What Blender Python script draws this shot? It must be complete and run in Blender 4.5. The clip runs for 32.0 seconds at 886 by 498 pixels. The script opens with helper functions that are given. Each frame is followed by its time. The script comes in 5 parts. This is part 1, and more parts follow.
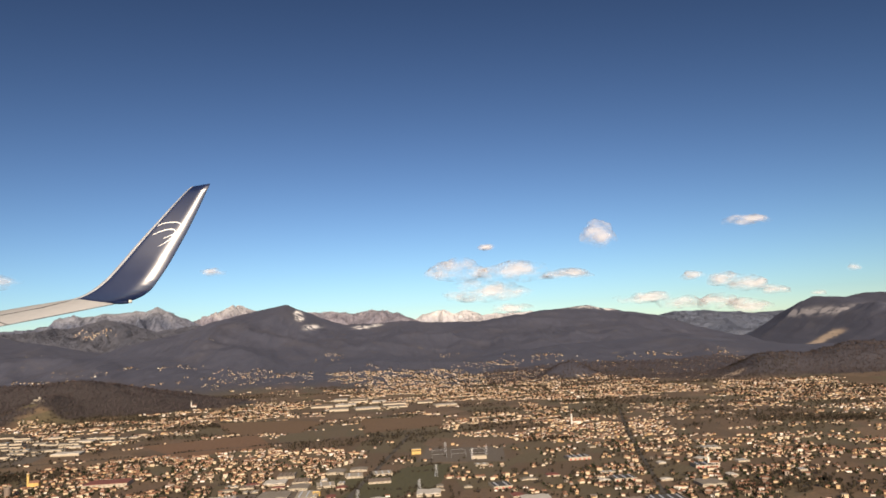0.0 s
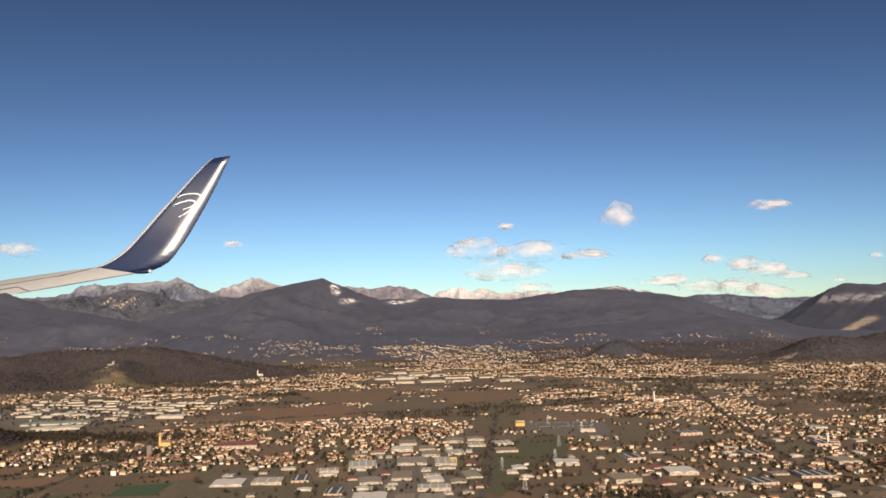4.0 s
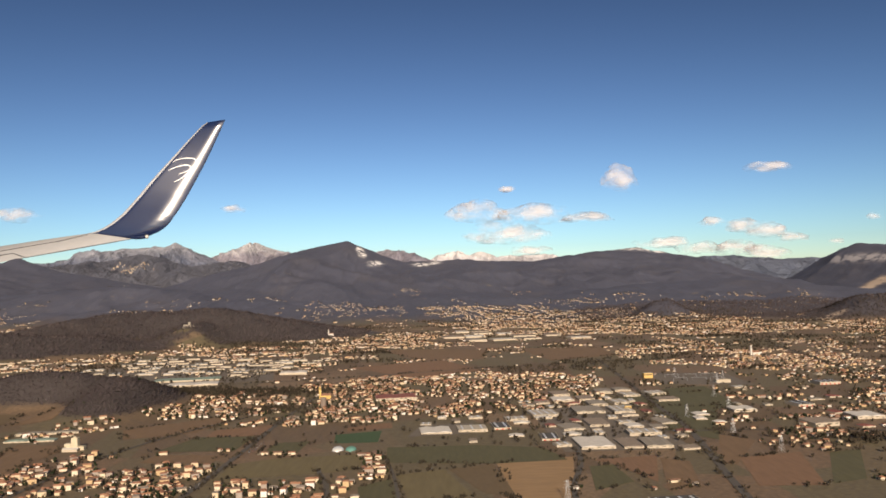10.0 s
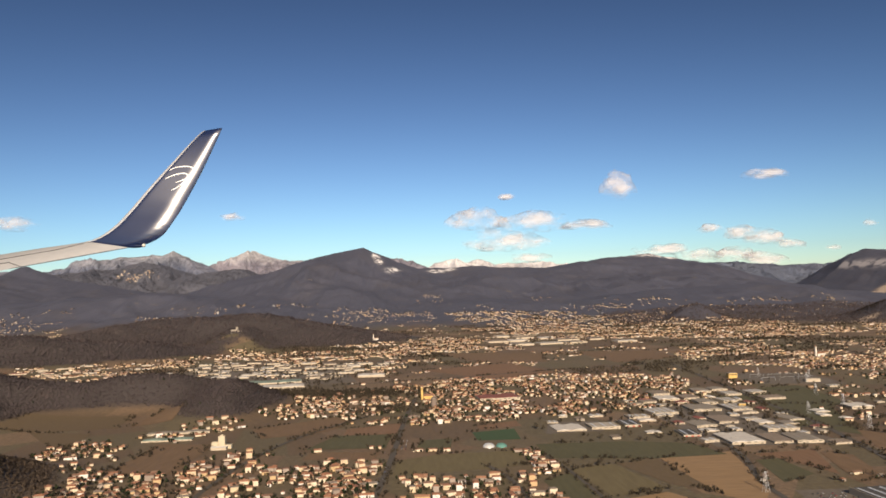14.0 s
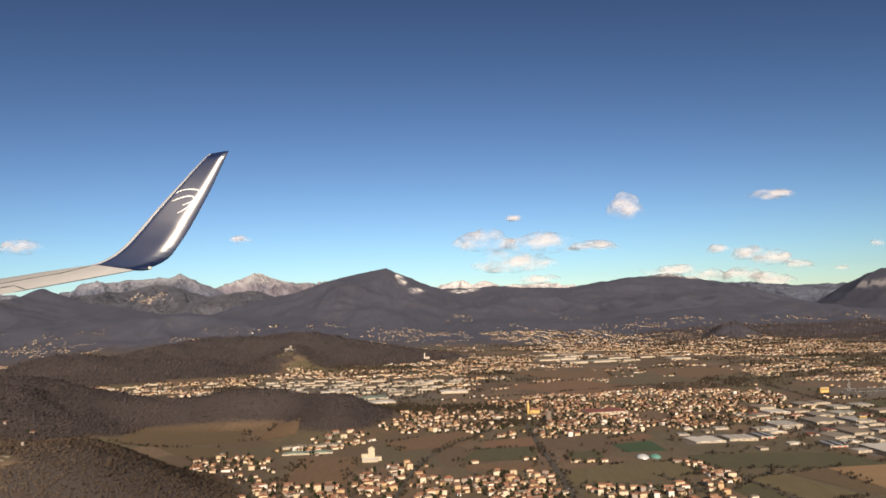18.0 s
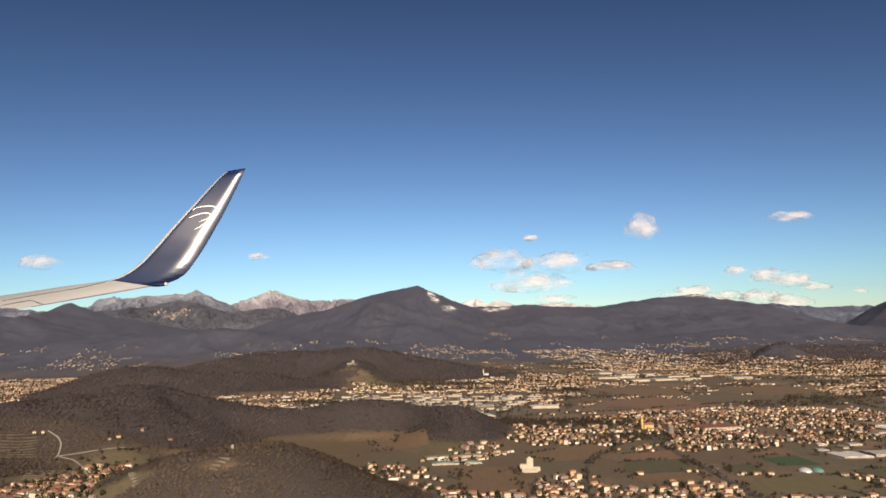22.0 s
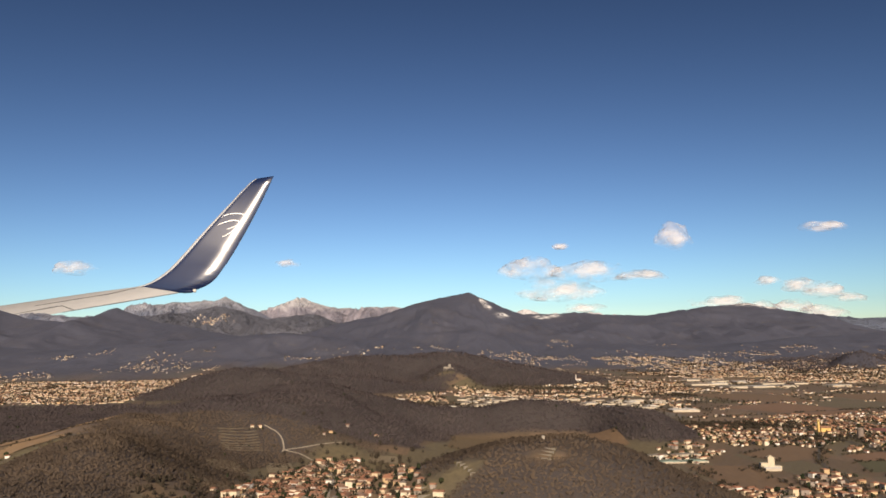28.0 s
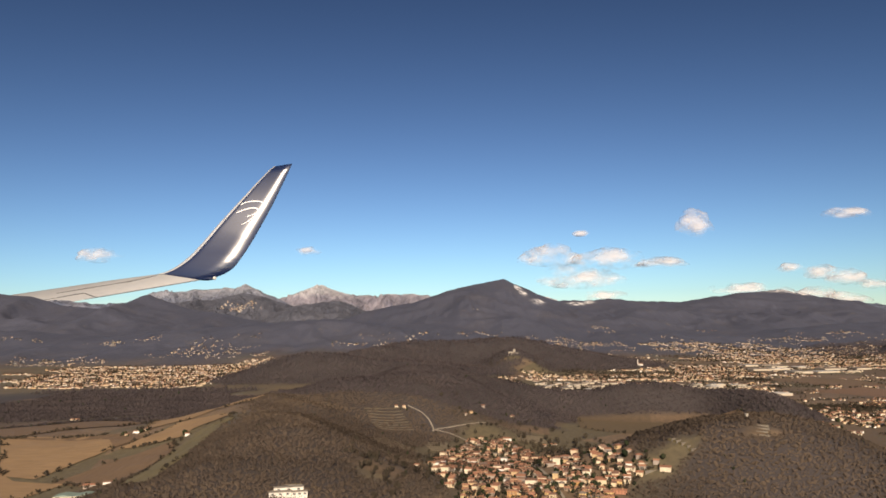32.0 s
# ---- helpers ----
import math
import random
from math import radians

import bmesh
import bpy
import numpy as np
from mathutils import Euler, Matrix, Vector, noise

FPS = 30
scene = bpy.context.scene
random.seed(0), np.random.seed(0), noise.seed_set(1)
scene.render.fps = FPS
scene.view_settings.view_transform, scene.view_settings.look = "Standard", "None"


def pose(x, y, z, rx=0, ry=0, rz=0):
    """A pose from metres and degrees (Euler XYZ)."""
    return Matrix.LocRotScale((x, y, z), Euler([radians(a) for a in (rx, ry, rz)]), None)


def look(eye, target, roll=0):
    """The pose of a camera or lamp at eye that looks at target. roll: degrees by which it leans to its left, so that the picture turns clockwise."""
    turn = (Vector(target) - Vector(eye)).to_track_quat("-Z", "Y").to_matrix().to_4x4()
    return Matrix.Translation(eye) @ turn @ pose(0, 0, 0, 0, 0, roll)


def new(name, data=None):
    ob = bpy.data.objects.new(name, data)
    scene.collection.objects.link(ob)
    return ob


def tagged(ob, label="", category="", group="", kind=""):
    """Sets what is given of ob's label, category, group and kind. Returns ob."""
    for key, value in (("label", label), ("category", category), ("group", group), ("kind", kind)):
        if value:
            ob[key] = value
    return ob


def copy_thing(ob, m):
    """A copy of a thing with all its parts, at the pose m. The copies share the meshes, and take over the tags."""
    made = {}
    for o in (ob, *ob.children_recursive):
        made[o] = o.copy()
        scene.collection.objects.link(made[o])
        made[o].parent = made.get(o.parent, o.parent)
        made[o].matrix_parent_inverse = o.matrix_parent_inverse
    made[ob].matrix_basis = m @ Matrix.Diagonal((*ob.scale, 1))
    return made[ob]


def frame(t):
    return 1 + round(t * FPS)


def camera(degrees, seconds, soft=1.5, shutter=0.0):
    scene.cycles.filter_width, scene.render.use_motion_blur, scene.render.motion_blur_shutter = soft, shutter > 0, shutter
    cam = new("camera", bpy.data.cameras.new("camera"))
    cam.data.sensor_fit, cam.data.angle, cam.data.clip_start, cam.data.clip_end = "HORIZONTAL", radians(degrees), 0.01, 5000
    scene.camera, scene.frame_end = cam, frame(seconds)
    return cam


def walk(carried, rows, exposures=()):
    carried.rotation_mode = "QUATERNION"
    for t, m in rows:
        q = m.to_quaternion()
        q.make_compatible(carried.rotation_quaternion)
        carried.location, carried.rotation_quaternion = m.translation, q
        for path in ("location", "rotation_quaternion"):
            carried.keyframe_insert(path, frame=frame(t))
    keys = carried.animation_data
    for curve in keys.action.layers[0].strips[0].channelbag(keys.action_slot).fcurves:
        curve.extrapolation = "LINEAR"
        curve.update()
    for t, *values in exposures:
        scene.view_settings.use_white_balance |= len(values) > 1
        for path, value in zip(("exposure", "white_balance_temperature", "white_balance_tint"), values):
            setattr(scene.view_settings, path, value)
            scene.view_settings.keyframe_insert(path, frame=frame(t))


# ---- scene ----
cam = camera(60.2, 32.0, 1.65)
PATH = [
    (0, (10.657, 4.154, 44.849), (10.683, 6.14, 45.089), -2.6),
    (0.5, (5.333, 3.595, 44.843), (5.357, 5.581, 45.083), -3.0),
    (1, (-0.028, 3.028, 44.824), (-0.008, 5.013, 45.066), -3.1),
    (1.5, (-5.372, 2.408, 44.769), (-5.353, 4.392, 45.016), -3.3),
    (2, (-10.651, 1.723, 44.723), (-10.633, 3.709, 44.964), -3.1),
    (2.5, (-15.88, 1.014, 44.689), (-15.867, 3.001, 44.917), -2.6),
    (3, (-21.155, 0.356, 44.654), (-21.15, 2.345, 44.863), -2.0),
    (3.5, (-26.439, -0.13, 44.626), (-26.44, 1.861, 44.822), -1.4),
    (4, (-31.748, -0.501, 44.582), (-31.753, 1.49, 44.765), -1.1),
    (4.5, (-37.08, -0.832, 44.508), (-37.087, 1.161, 44.677), -0.8),
    (6.5, (-58.154, -1.884, 43.662), (-58.149, 0.11, 43.808), -1.3),
    (7, (-63.379, -2.127, 43.541), (-63.372, -0.132, 43.677), -1.3),
    (7.5, (-68.649, -2.431, 43.412), (-68.642, -0.435, 43.539), -1.2),
    (8, (-74.0, -2.81, 43.265), (-73.989, -0.814, 43.382), -1.2),
    (8.5, (-79.396, -3.225, 43.091), (-79.381, -1.229, 43.202), -1.2),
    (9, (-84.691, -3.596, 42.871), (-84.672, -1.599, 42.975), -1.2),
    (9.5, (-89.928, -3.815, 42.61), (-89.907, -1.818, 42.706), -1.3),
    (10, (-95.156, -3.896, 42.326), (-95.131, -1.898, 42.415), -1.5),
    (10.5, (-100.491, -3.932, 42.027), (-100.46, -1.934, 42.115), -1.7),
    (11, (-105.928, -3.983, 41.715), (-105.893, -1.985, 41.807), -1.7),
    (11.5, (-111.385, -4.068, 41.404), (-111.346, -2.071, 41.5), -1.8),
    (12, (-116.729, -4.086, 41.122), (-116.686, -2.089, 41.216), -1.7),
    (12.5, (-121.989, -4.046, 40.878), (-121.943, -2.049, 40.967), -1.6),
    (13, (-127.15, -3.922, 40.677), (-127.103, -1.925, 40.769), -1.6),
    (13.5, (-132.248, -3.815, 40.482), (-132.201, -1.818, 40.583), -1.6),
    (14, (-137.385, -3.553, 40.323), (-137.336, -1.557, 40.433), -1.7),
    (14.5, (-142.554, -3.197, 40.147), (-142.503, -1.201, 40.27), -1.7),
    (16.5, (-163.328, -2.137, 38.713), (-163.272, -0.144, 38.87), -2.2),
    (17, (-168.254, -2.052, 38.534), (-168.2, -0.059, 38.694), -2.2),
    (17.5, (-172.97, -2.077, 38.395), (-172.917, -0.085, 38.558), -2.1),
    (18, (-177.693, -2.063, 38.276), (-177.641, -0.071, 38.444), -1.9),
    (18.5, (-182.607, -2.096, 38.111), (-182.559, -0.105, 38.29), -1.8),
    (19, (-187.662, -2.217, 37.93), (-187.616, -0.226, 38.118), -1.7),
    (19.5, (-192.714, -2.385, 37.709), (-192.671, -0.395, 37.903), -1.8),
    (20, (-197.734, -2.462, 37.482), (-197.692, -0.472, 37.682), -1.8),
    (20.5, (-202.753, -2.4, 37.306), (-202.714, -0.411, 37.511), -1.8),
    (21, (-207.795, -2.301, 37.123), (-207.757, -0.312, 37.334), -1.7),
    (21.5, (-212.891, -2.163, 36.937), (-212.856, -0.175, 37.154), -1.5),
    (22, (-217.974, -1.961, 36.737), (-217.943, 0.027, 36.956), -1.3),
    (22.5, (-223.002, -1.67, 36.554), (-222.975, 0.318, 36.774), -1.1),
    (23, (-227.977, -1.442, 36.36), (-227.953, 0.545, 36.579), -1.0),
    (23.5, (-232.951, -1.339, 36.138), (-232.933, 0.648, 36.363), -0.9),
    (24, (-237.876, -1.272, 35.897), (-237.863, 0.715, 36.127), -0.7),
    (24.5, (-242.766, -1.187, 35.643), (-242.756, 0.799, 35.875), -0.7),
    (25, (-247.585, -0.979, 35.422), (-247.579, 1.007, 35.657), -0.8),
    (25.5, (-252.473, -0.714, 35.246), (-252.47, 1.272, 35.481), -0.8),
    (26, (-257.359, -0.542, 35.07), (-257.359, 1.444, 35.309), -0.7),
    (26.5, (-262.223, -0.542, 34.915), (-262.228, 1.443, 35.158), -0.7),
    (28.5, (-281.553, -1.409, 34.066), (-281.57, 0.576, 34.309), -0.8),
    (29, (-286.424, -1.543, 33.921), (-286.446, 0.442, 34.163), -0.7),
    (29.5, (-291.378, -1.713, 33.747), (-291.402, 0.272, 33.985), -0.6),
    (30, (-296.198, -1.88, 33.575), (-296.228, 0.107, 33.807), -0.7),
    (30.5, (-300.953, -2.181, 33.389), (-300.986, -0.194, 33.616), -0.8),
    (31, (-305.686, -2.519, 33.215), (-305.723, -0.532, 33.438), -0.7),
    (31.5, (-310.421, -2.801, 33.105), (-310.462, -0.813, 33.324), -0.8),
    (32, (-315.262, -3.016, 33.041), (-315.308, -1.028, 33.252), -0.8),
]
walk(cam, [(t, look(eye, target, roll)) for t, eye, target, roll in PATH], exposures=((0, 0.42), (32, 0.42)))

# The country is laid out at about 1:7, so that the far ranges stay in reach of the lens.
SUN = Vector((0.07, -0.90, 0.42)).normalized()

# ---- world and sun ----
world = bpy.data.worlds.new("winter_sky")
scene.world = world
world.use_nodes = True
wn = world.node_tree
sky = wn.nodes.new("ShaderNodeTexSky")
sky.sky_type, sky.sun_disc = "NISHITA", False
sky.sun_elevation = math.asin(SUN.z)
sky.sun_rotation = math.atan2(SUN.x, SUN.y)
sky.altitude, sky.air_density, sky.dust_density, sky.ozone_density = 1200, 1.0, 0.5, 3.0
back = wn.nodes["Background"]
back.inputs["Strength"].default_value = 0.0076
deep = wn.nodes.new("ShaderNodeGamma")
deep.inputs["Gamma"].default_value = 2.05
pale = wn.nodes.new("ShaderNodeHueSaturation")
pale.inputs["Hue"].default_value, pale.inputs["Saturation"].default_value = 0.496, 0.74
wn.links.new(sky.outputs["Color"], pale.inputs["Color"])
wn.links.new(pale.outputs["Color"], deep.inputs["Color"])
wn.links.new(deep.outputs["Color"], back.inputs["Color"])
sun = new("sun", bpy.data.lights.new("sun", "SUN"))
sun.data.energy, sun.data.angle, sun.data.color = 5.0, radians(0.5), (1.0, 0.82, 0.63)
sun.rotation_mode = "QUATERNION"
sun.rotation_quaternion = SUN.to_track_quat("Z", "Y")


# ---- materials ----
def material(name, rough=0.8, metal=0.0):
    m = bpy.data.materials.new(name)
    m.use_nodes = True
    b = m.node_tree.nodes["Principled BSDF"]
    b.inputs["Roughness"].default_value, b.inputs["Metallic"].default_value = rough, metal
    return m, m.node_tree, b


def node(tree, kind, **values):
    n = tree.nodes.new(kind)
    for key, value in values.items():
        n.inputs[key].default_value = value
    return n


def ramp(tree, fac, stops, constant=False):
    r = tree.nodes.new("ShaderNodeValToRGB")
    while len(r.color_ramp.elements) < len(stops):
        r.color_ramp.elements.new(0.5)
    for e, (at, c) in zip(r.color_ramp.elements, stops):
        e.position, e.color = at, (*c, 1)
    if constant:
        r.color_ramp.interpolation = "CONSTANT"
    tree.links.new(fac, r.inputs["Fac"])
    return r.outputs["Color"]


def mix(tree, fac, a, b, kind="MIX"):
    n = tree.nodes.new("ShaderNodeMix")
    n.data_type, n.blend_type = "RGBA", kind
    for socket, value in ((n.inputs[0], fac), (n.inputs[6], a), (n.inputs[7], b)):
        if isinstance(value, bpy.types.NodeSocket):
            tree.links.new(value, socket)
        else:
            socket.default_value = value if isinstance(value, float) else (*value, 1)
    return n.outputs[2]


def coords(tree, scale=(1, 1, 1)):
    c = tree.nodes.new("ShaderNodeNewGeometry")
    m = node(tree, "ShaderNodeMapping", Scale=scale)
    tree.links.new(c.outputs["Position"], m.inputs["Vector"])
    return m.outputs["Vector"]


def fuzz(tree, scale, detail=4.0, stretch=(1, 1, 1), rough=0.6):
    n = node(tree, "ShaderNodeTexNoise", Scale=scale, Detail=detail, Roughness=rough)
    tree.links.new(coords(tree, stretch), n.inputs["Vector"])
    return n.outputs["Fac"]


def bump(tree, b, height, strength=0.4, distance=0.3):
    n = node(tree, "ShaderNodeBump", Strength=strength, Distance=distance)
    tree.links.new(height, n.inputs["Height"])
    tree.links.new(n.outputs["Normal"], b.inputs["Normal"])


def two_scale(name, low, high, small, large, rough=0.9, depth=0.2, stretch=(1, 1, 1)):
    m, t, b = material(name, rough)
    a, c = fuzz(t, small, 5, stretch), fuzz(t, large, 3)
    col = mix(t, a, tuple(0.55 * v for v in low), high)
    col = mix(t, c, col, mix(t, 0.5, col, low), "MIX")
    t.links.new(col, b.inputs["Base Color"])
    bump(t, b, a, 0.5, depth)
    return m


def picked(name, stops, rough=0.85, by_island=False, grain=3.0):
    """A paint that differs from house to house."""
    m, t, b = material(name, rough)
    if by_island:
        r = t.nodes.new("ShaderNodeNewGeometry").outputs["Random Per Island"]
    else:
        r = t.nodes.new("ShaderNodeObjectInfo").outputs["Random"]
    col = ramp(t, r, stops, True)
    dirt = fuzz(t, grain, 4)
    col = mix(t, ramp(t, dirt, [(0.3, (0.45, 0.45, 0.45)), (0.75, (0, 0, 0))]), col, (0.16, 0.12, 0.09))
    t.links.new(col, b.inputs["Base Color"])
    return m


WALLS = [(0.0, (0.64, 0.43, 0.17)), (0.18, (0.64, 0.51, 0.33)), (0.32, (0.54, 0.29, 0.09)), (0.46, (0.46, 0.20, 0.11)), (0.56, (0.62, 0.48, 0.24)),
         (0.70, (0.26, 0.21, 0.16)), (0.80, (0.52, 0.32, 0.11)), (0.90, (0.70, 0.64, 0.52)), (0.96, (0.22, 0.16, 0.11))]
ROOFS = [(0.0, (0.250, 0.106, 0.058)), (0.25, (0.330, 0.142, 0.076)), (0.45, (0.175, 0.088, 0.056)), (0.62, (0.360, 0.176, 0.098)),
         (0.8, (0.240, 0.142, 0.096)), (0.93, (0.19, 0.16, 0.134))]
WALLS_TOWN = [(0.0, (0.70, 0.55, 0.36)), (0.25, (0.78, 0.67, 0.50)), (0.42, (0.60, 0.42, 0.22)), (0.54, (0.36, 0.30, 0.25)), (0.66, (0.74, 0.63, 0.45)),
              (0.80, (0.28, 0.23, 0.19)), (0.88, (0.86, 0.82, 0.74))]
FLATS = [(0.0, (0.56, 0.30, 0.11)), (0.35, (0.62, 0.42, 0.17)), (0.6, (0.52, 0.26, 0.12)), (0.8, (0.66, 0.50, 0.28))]
M_WALL, M_WALLS = picked("plaster", WALLS), picked("plaster_town", WALLS_TOWN, by_island=True)
M_FLATS = picked("warm_plaster", FLATS)
M_ROOF, M_ROOFS = picked("clay_tiles", ROOFS, grain=6.0), picked("clay_tiles_far", ROOFS, by_island=True, grain=6.0)
M_GLASS = material("dark_window", 0.15)[0]
M_GLASS.node_tree.nodes["Principled BSDF"].inputs["Base Color"].default_value = (0.03, 0.035, 0.04, 1)
FIELDS = {
    "olive": two_scale("winter_grass", (0.135, 0.108, 0.050), (0.190, 0.152, 0.074), 0.9, 0.06, stretch=(1, 0.15, 1)),
    "green": two_scale("winter_crop", (0.078, 0.074, 0.034), (0.125, 0.112, 0.052), 1.1, 0.07, stretch=(1, 0.15, 1)),
    "brown": two_scale("ploughed_field", (0.155, 0.098, 0.052), (0.230, 0.145, 0.080), 1.3, 0.07, stretch=(1, 0.12, 1)),
    "russet": two_scale("red_soil", (0.180, 0.104, 0.056), (0.262, 0.152, 0.088), 1.2, 0.08, stretch=(1, 0.15, 1)),
    "tan": two_scale("stubble", (0.270, 0.172, 0.084), (0.380, 0.245, 0.126), 1.0, 0.06, stretch=(0.2, 1, 1)),
    "soil": two_scale("dark_and_shaded_soil", (0.115, 0.084, 0.043), (0.180, 0.122, 0.064), 1.2, 0.07),
    "turf": two_scale("sports_turf", (0.040, 0.075, 0.030), (0.065, 0.11, 0.045), 1.2, 0.1),
}
M_ROAD = two_scale("asphalt", (0.075, 0.066, 0.056), (0.125, 0.11, 0.095), 2.0, 0.2)
M_YARD = two_scale("worn_concrete", (0.12, 0.10, 0.08), (0.22, 0.185, 0.145), 1.0, 0.15)


def crowns(name, tones):
    """Tree crowns: each a little different, with drifts of tone across the wood."""
    m, t, b = material(name, 1.0)
    r = t.nodes.new("ShaderNodeNewGeometry").outputs["Random Per Island"]
    col = ramp(t, r, [(k / (len(tones) - 1), c) for k, c in enumerate(tones)])
    col = mix(t, ramp(t, fuzz(t, 0.06, 4), [(0.40, (0.7, 0.7, 0.7)), (0.60, (0, 0, 0))]), col, tuple(0.78 * v for v in tones[0]))
    col = mix(t, ramp(t, fuzz(t, 0.045, 5, (1, 1.4, 1)), [(0.52, (0, 0, 0)), (0.66, (0.6, 0.6, 0.6))]), col, tuple(1.05 * v for v in tones[-2]))
    t.links.new(col, b.inputs["Base Color"])
    b.inputs["Specular IOR Level"].default_value = 0.1
    return m


M_BARE = crowns("bare_twigs", [(0.072, 0.055, 0.043), (0.086, 0.065, 0.050), (0.076, 0.058, 0.046), (0.110, 0.081, 0.056), (0.074, 0.057, 0.046)])
# Haze and shade of the far hills are put into these purple-dark tones.
M_HAZED = crowns("hazed_far_twigs", [(0.052, 0.043, 0.045), (0.063, 0.051, 0.052), (0.056, 0.046, 0.049), (0.075, 0.060, 0.056), (0.053, 0.044, 0.047)])
# Darker copy of the bare twigs: shade put into the colour.
M_DARKENED = crowns("darkened_twigs", [(0.030, 0.024, 0.018), (0.052, 0.040, 0.028), (0.038, 0.033, 0.024), (0.064, 0.050, 0.034), (0.030, 0.030, 0.022)])
M_GREEN = crowns("evergreen_needles", [(0.016, 0.022, 0.011), (0.030, 0.036, 0.018), (0.045, 0.046, 0.024)])
M_METAL = material("galvanised_steel", 0.45, 0.8)[0]


def ground_material():
    m, t, b = material("winter_country")
    cells = node(t, "ShaderNodeTexVoronoi", Scale=0.045, Randomness=0.9)
    t.links.new(coords(t, (1.0, 0.75, 0.01)), cells.inputs["Vector"])
    sep = t.nodes.new("ShaderNodeSeparateColor")
    t.links.new(cells.outputs["Color"], sep.inputs["Color"])
    crops = ramp(t, sep.outputs[0], [(0, (0.160, 0.107, 0.062)), (0.25, (0.158, 0.126, 0.068)), (0.45, (0.205, 0.134, 0.080)),
                                     (0.6, (0.150, 0.120, 0.066)), (0.75, (0.170, 0.128, 0.073)), (0.9, (0.24, 0.162, 0.096))], True)
    fine = fuzz(t, 0.8, 6)
    crops = mix(t, ramp(t, fine, [(0.35, (0.6, 0.6, 0.6)), (0.7, (0, 0, 0))]), crops, (0.060, 0.048, 0.030))
    wood = mix(t, fuzz(t, 0.35, 8, rough=0.6), (0.042, 0.035, 0.034), (0.060, 0.049, 0.046))
    # blue-violet cast of distance haze, put into the slope colour
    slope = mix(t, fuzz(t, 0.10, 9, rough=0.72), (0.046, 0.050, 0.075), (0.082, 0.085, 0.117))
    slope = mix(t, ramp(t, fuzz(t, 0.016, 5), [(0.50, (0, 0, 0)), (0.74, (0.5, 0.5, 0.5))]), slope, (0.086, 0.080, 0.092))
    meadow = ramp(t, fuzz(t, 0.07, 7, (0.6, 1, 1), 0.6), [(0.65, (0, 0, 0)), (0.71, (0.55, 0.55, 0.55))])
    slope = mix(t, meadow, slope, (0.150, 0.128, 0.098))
    haze_zone = t.nodes.new("ShaderNodeAttribute")
    haze_zone.attribute_name = "slopes"
    wood = mix(t, haze_zone.outputs["Fac"], wood, slope)
    mask = t.nodes.new("ShaderNodeAttribute")
    mask.attribute_name = "woods"
    col = mix(t, mask.outputs["Fac"], crops, wood)
    snow = t.nodes.new("ShaderNodeAttribute")
    snow.attribute_name = "snow"
    patch = t.nodes.new("ShaderNodeMath")
    patch.operation = "MULTIPLY"
    t.links.new(snow.outputs["Fac"], patch.inputs[0])
    t.links.new(ramp(t, fuzz(t, 0.09, 6), [(0.45, (0, 0, 0)), (0.55, (1, 1, 1))]), patch.inputs[1])
    col = mix(t, patch.outputs[0], col, (0.75, 0.72, 0.70))
    rock = t.nodes.new("ShaderNodeAttribute")
    rock.attribute_name = "rock"
    face = t.nodes.new("ShaderNodeMath")
    face.operation = "MULTIPLY"
    t.links.new(rock.outputs["Fac"], face.inputs[0])
    t.links.new(ramp(t, fuzz(t, 0.05, 8, (1.5, 1, 0.6)), [(0.40, (0, 0, 0)), (0.54, (1, 1, 1))]), face.inputs[1])
    col = mix(t, face.outputs[0], col, (0.34, 0.32, 0.33))
    pit = t.nodes.new("ShaderNodeAttribute")
    pit.attribute_name = "quarry"
    cut = t.nodes.new("ShaderNodeMath")
    cut.operation = "MULTIPLY"
    t.links.new(pit.outputs["Fac"], cut.inputs[0])
    t.links.new(ramp(t, fuzz(t, 0.12, 6, (1, 0.4, 2)), [(0.34, (0, 0, 0)), (0.48, (1, 1, 1))]), cut.inputs[1])
    col = mix(t, cut.outputs[0], col, (0.46, 0.36, 0.27))
    t.links.new(col, b.inputs["Base Color"])
    rough = t.nodes.new("ShaderNodeMath")
    rough.operation = "MULTIPLY"
    t.links.new(haze_zone.outputs["Fac"], rough.inputs[0])
    t.links.new(fuzz(t, 0.022, 9, rough=0.62), rough.inputs[1])
    relief = node(t, "ShaderNodeMath")
    relief.operation = "MULTIPLY_ADD"
    relief.inputs[1].default_value = 26.0
    t.links.new(rough.outputs[0], relief.inputs[0])
    t.links.new(fine, relief.inputs[2])
    bump(t, b, relief.outputs[0], 0.5, 0.3)
    return m


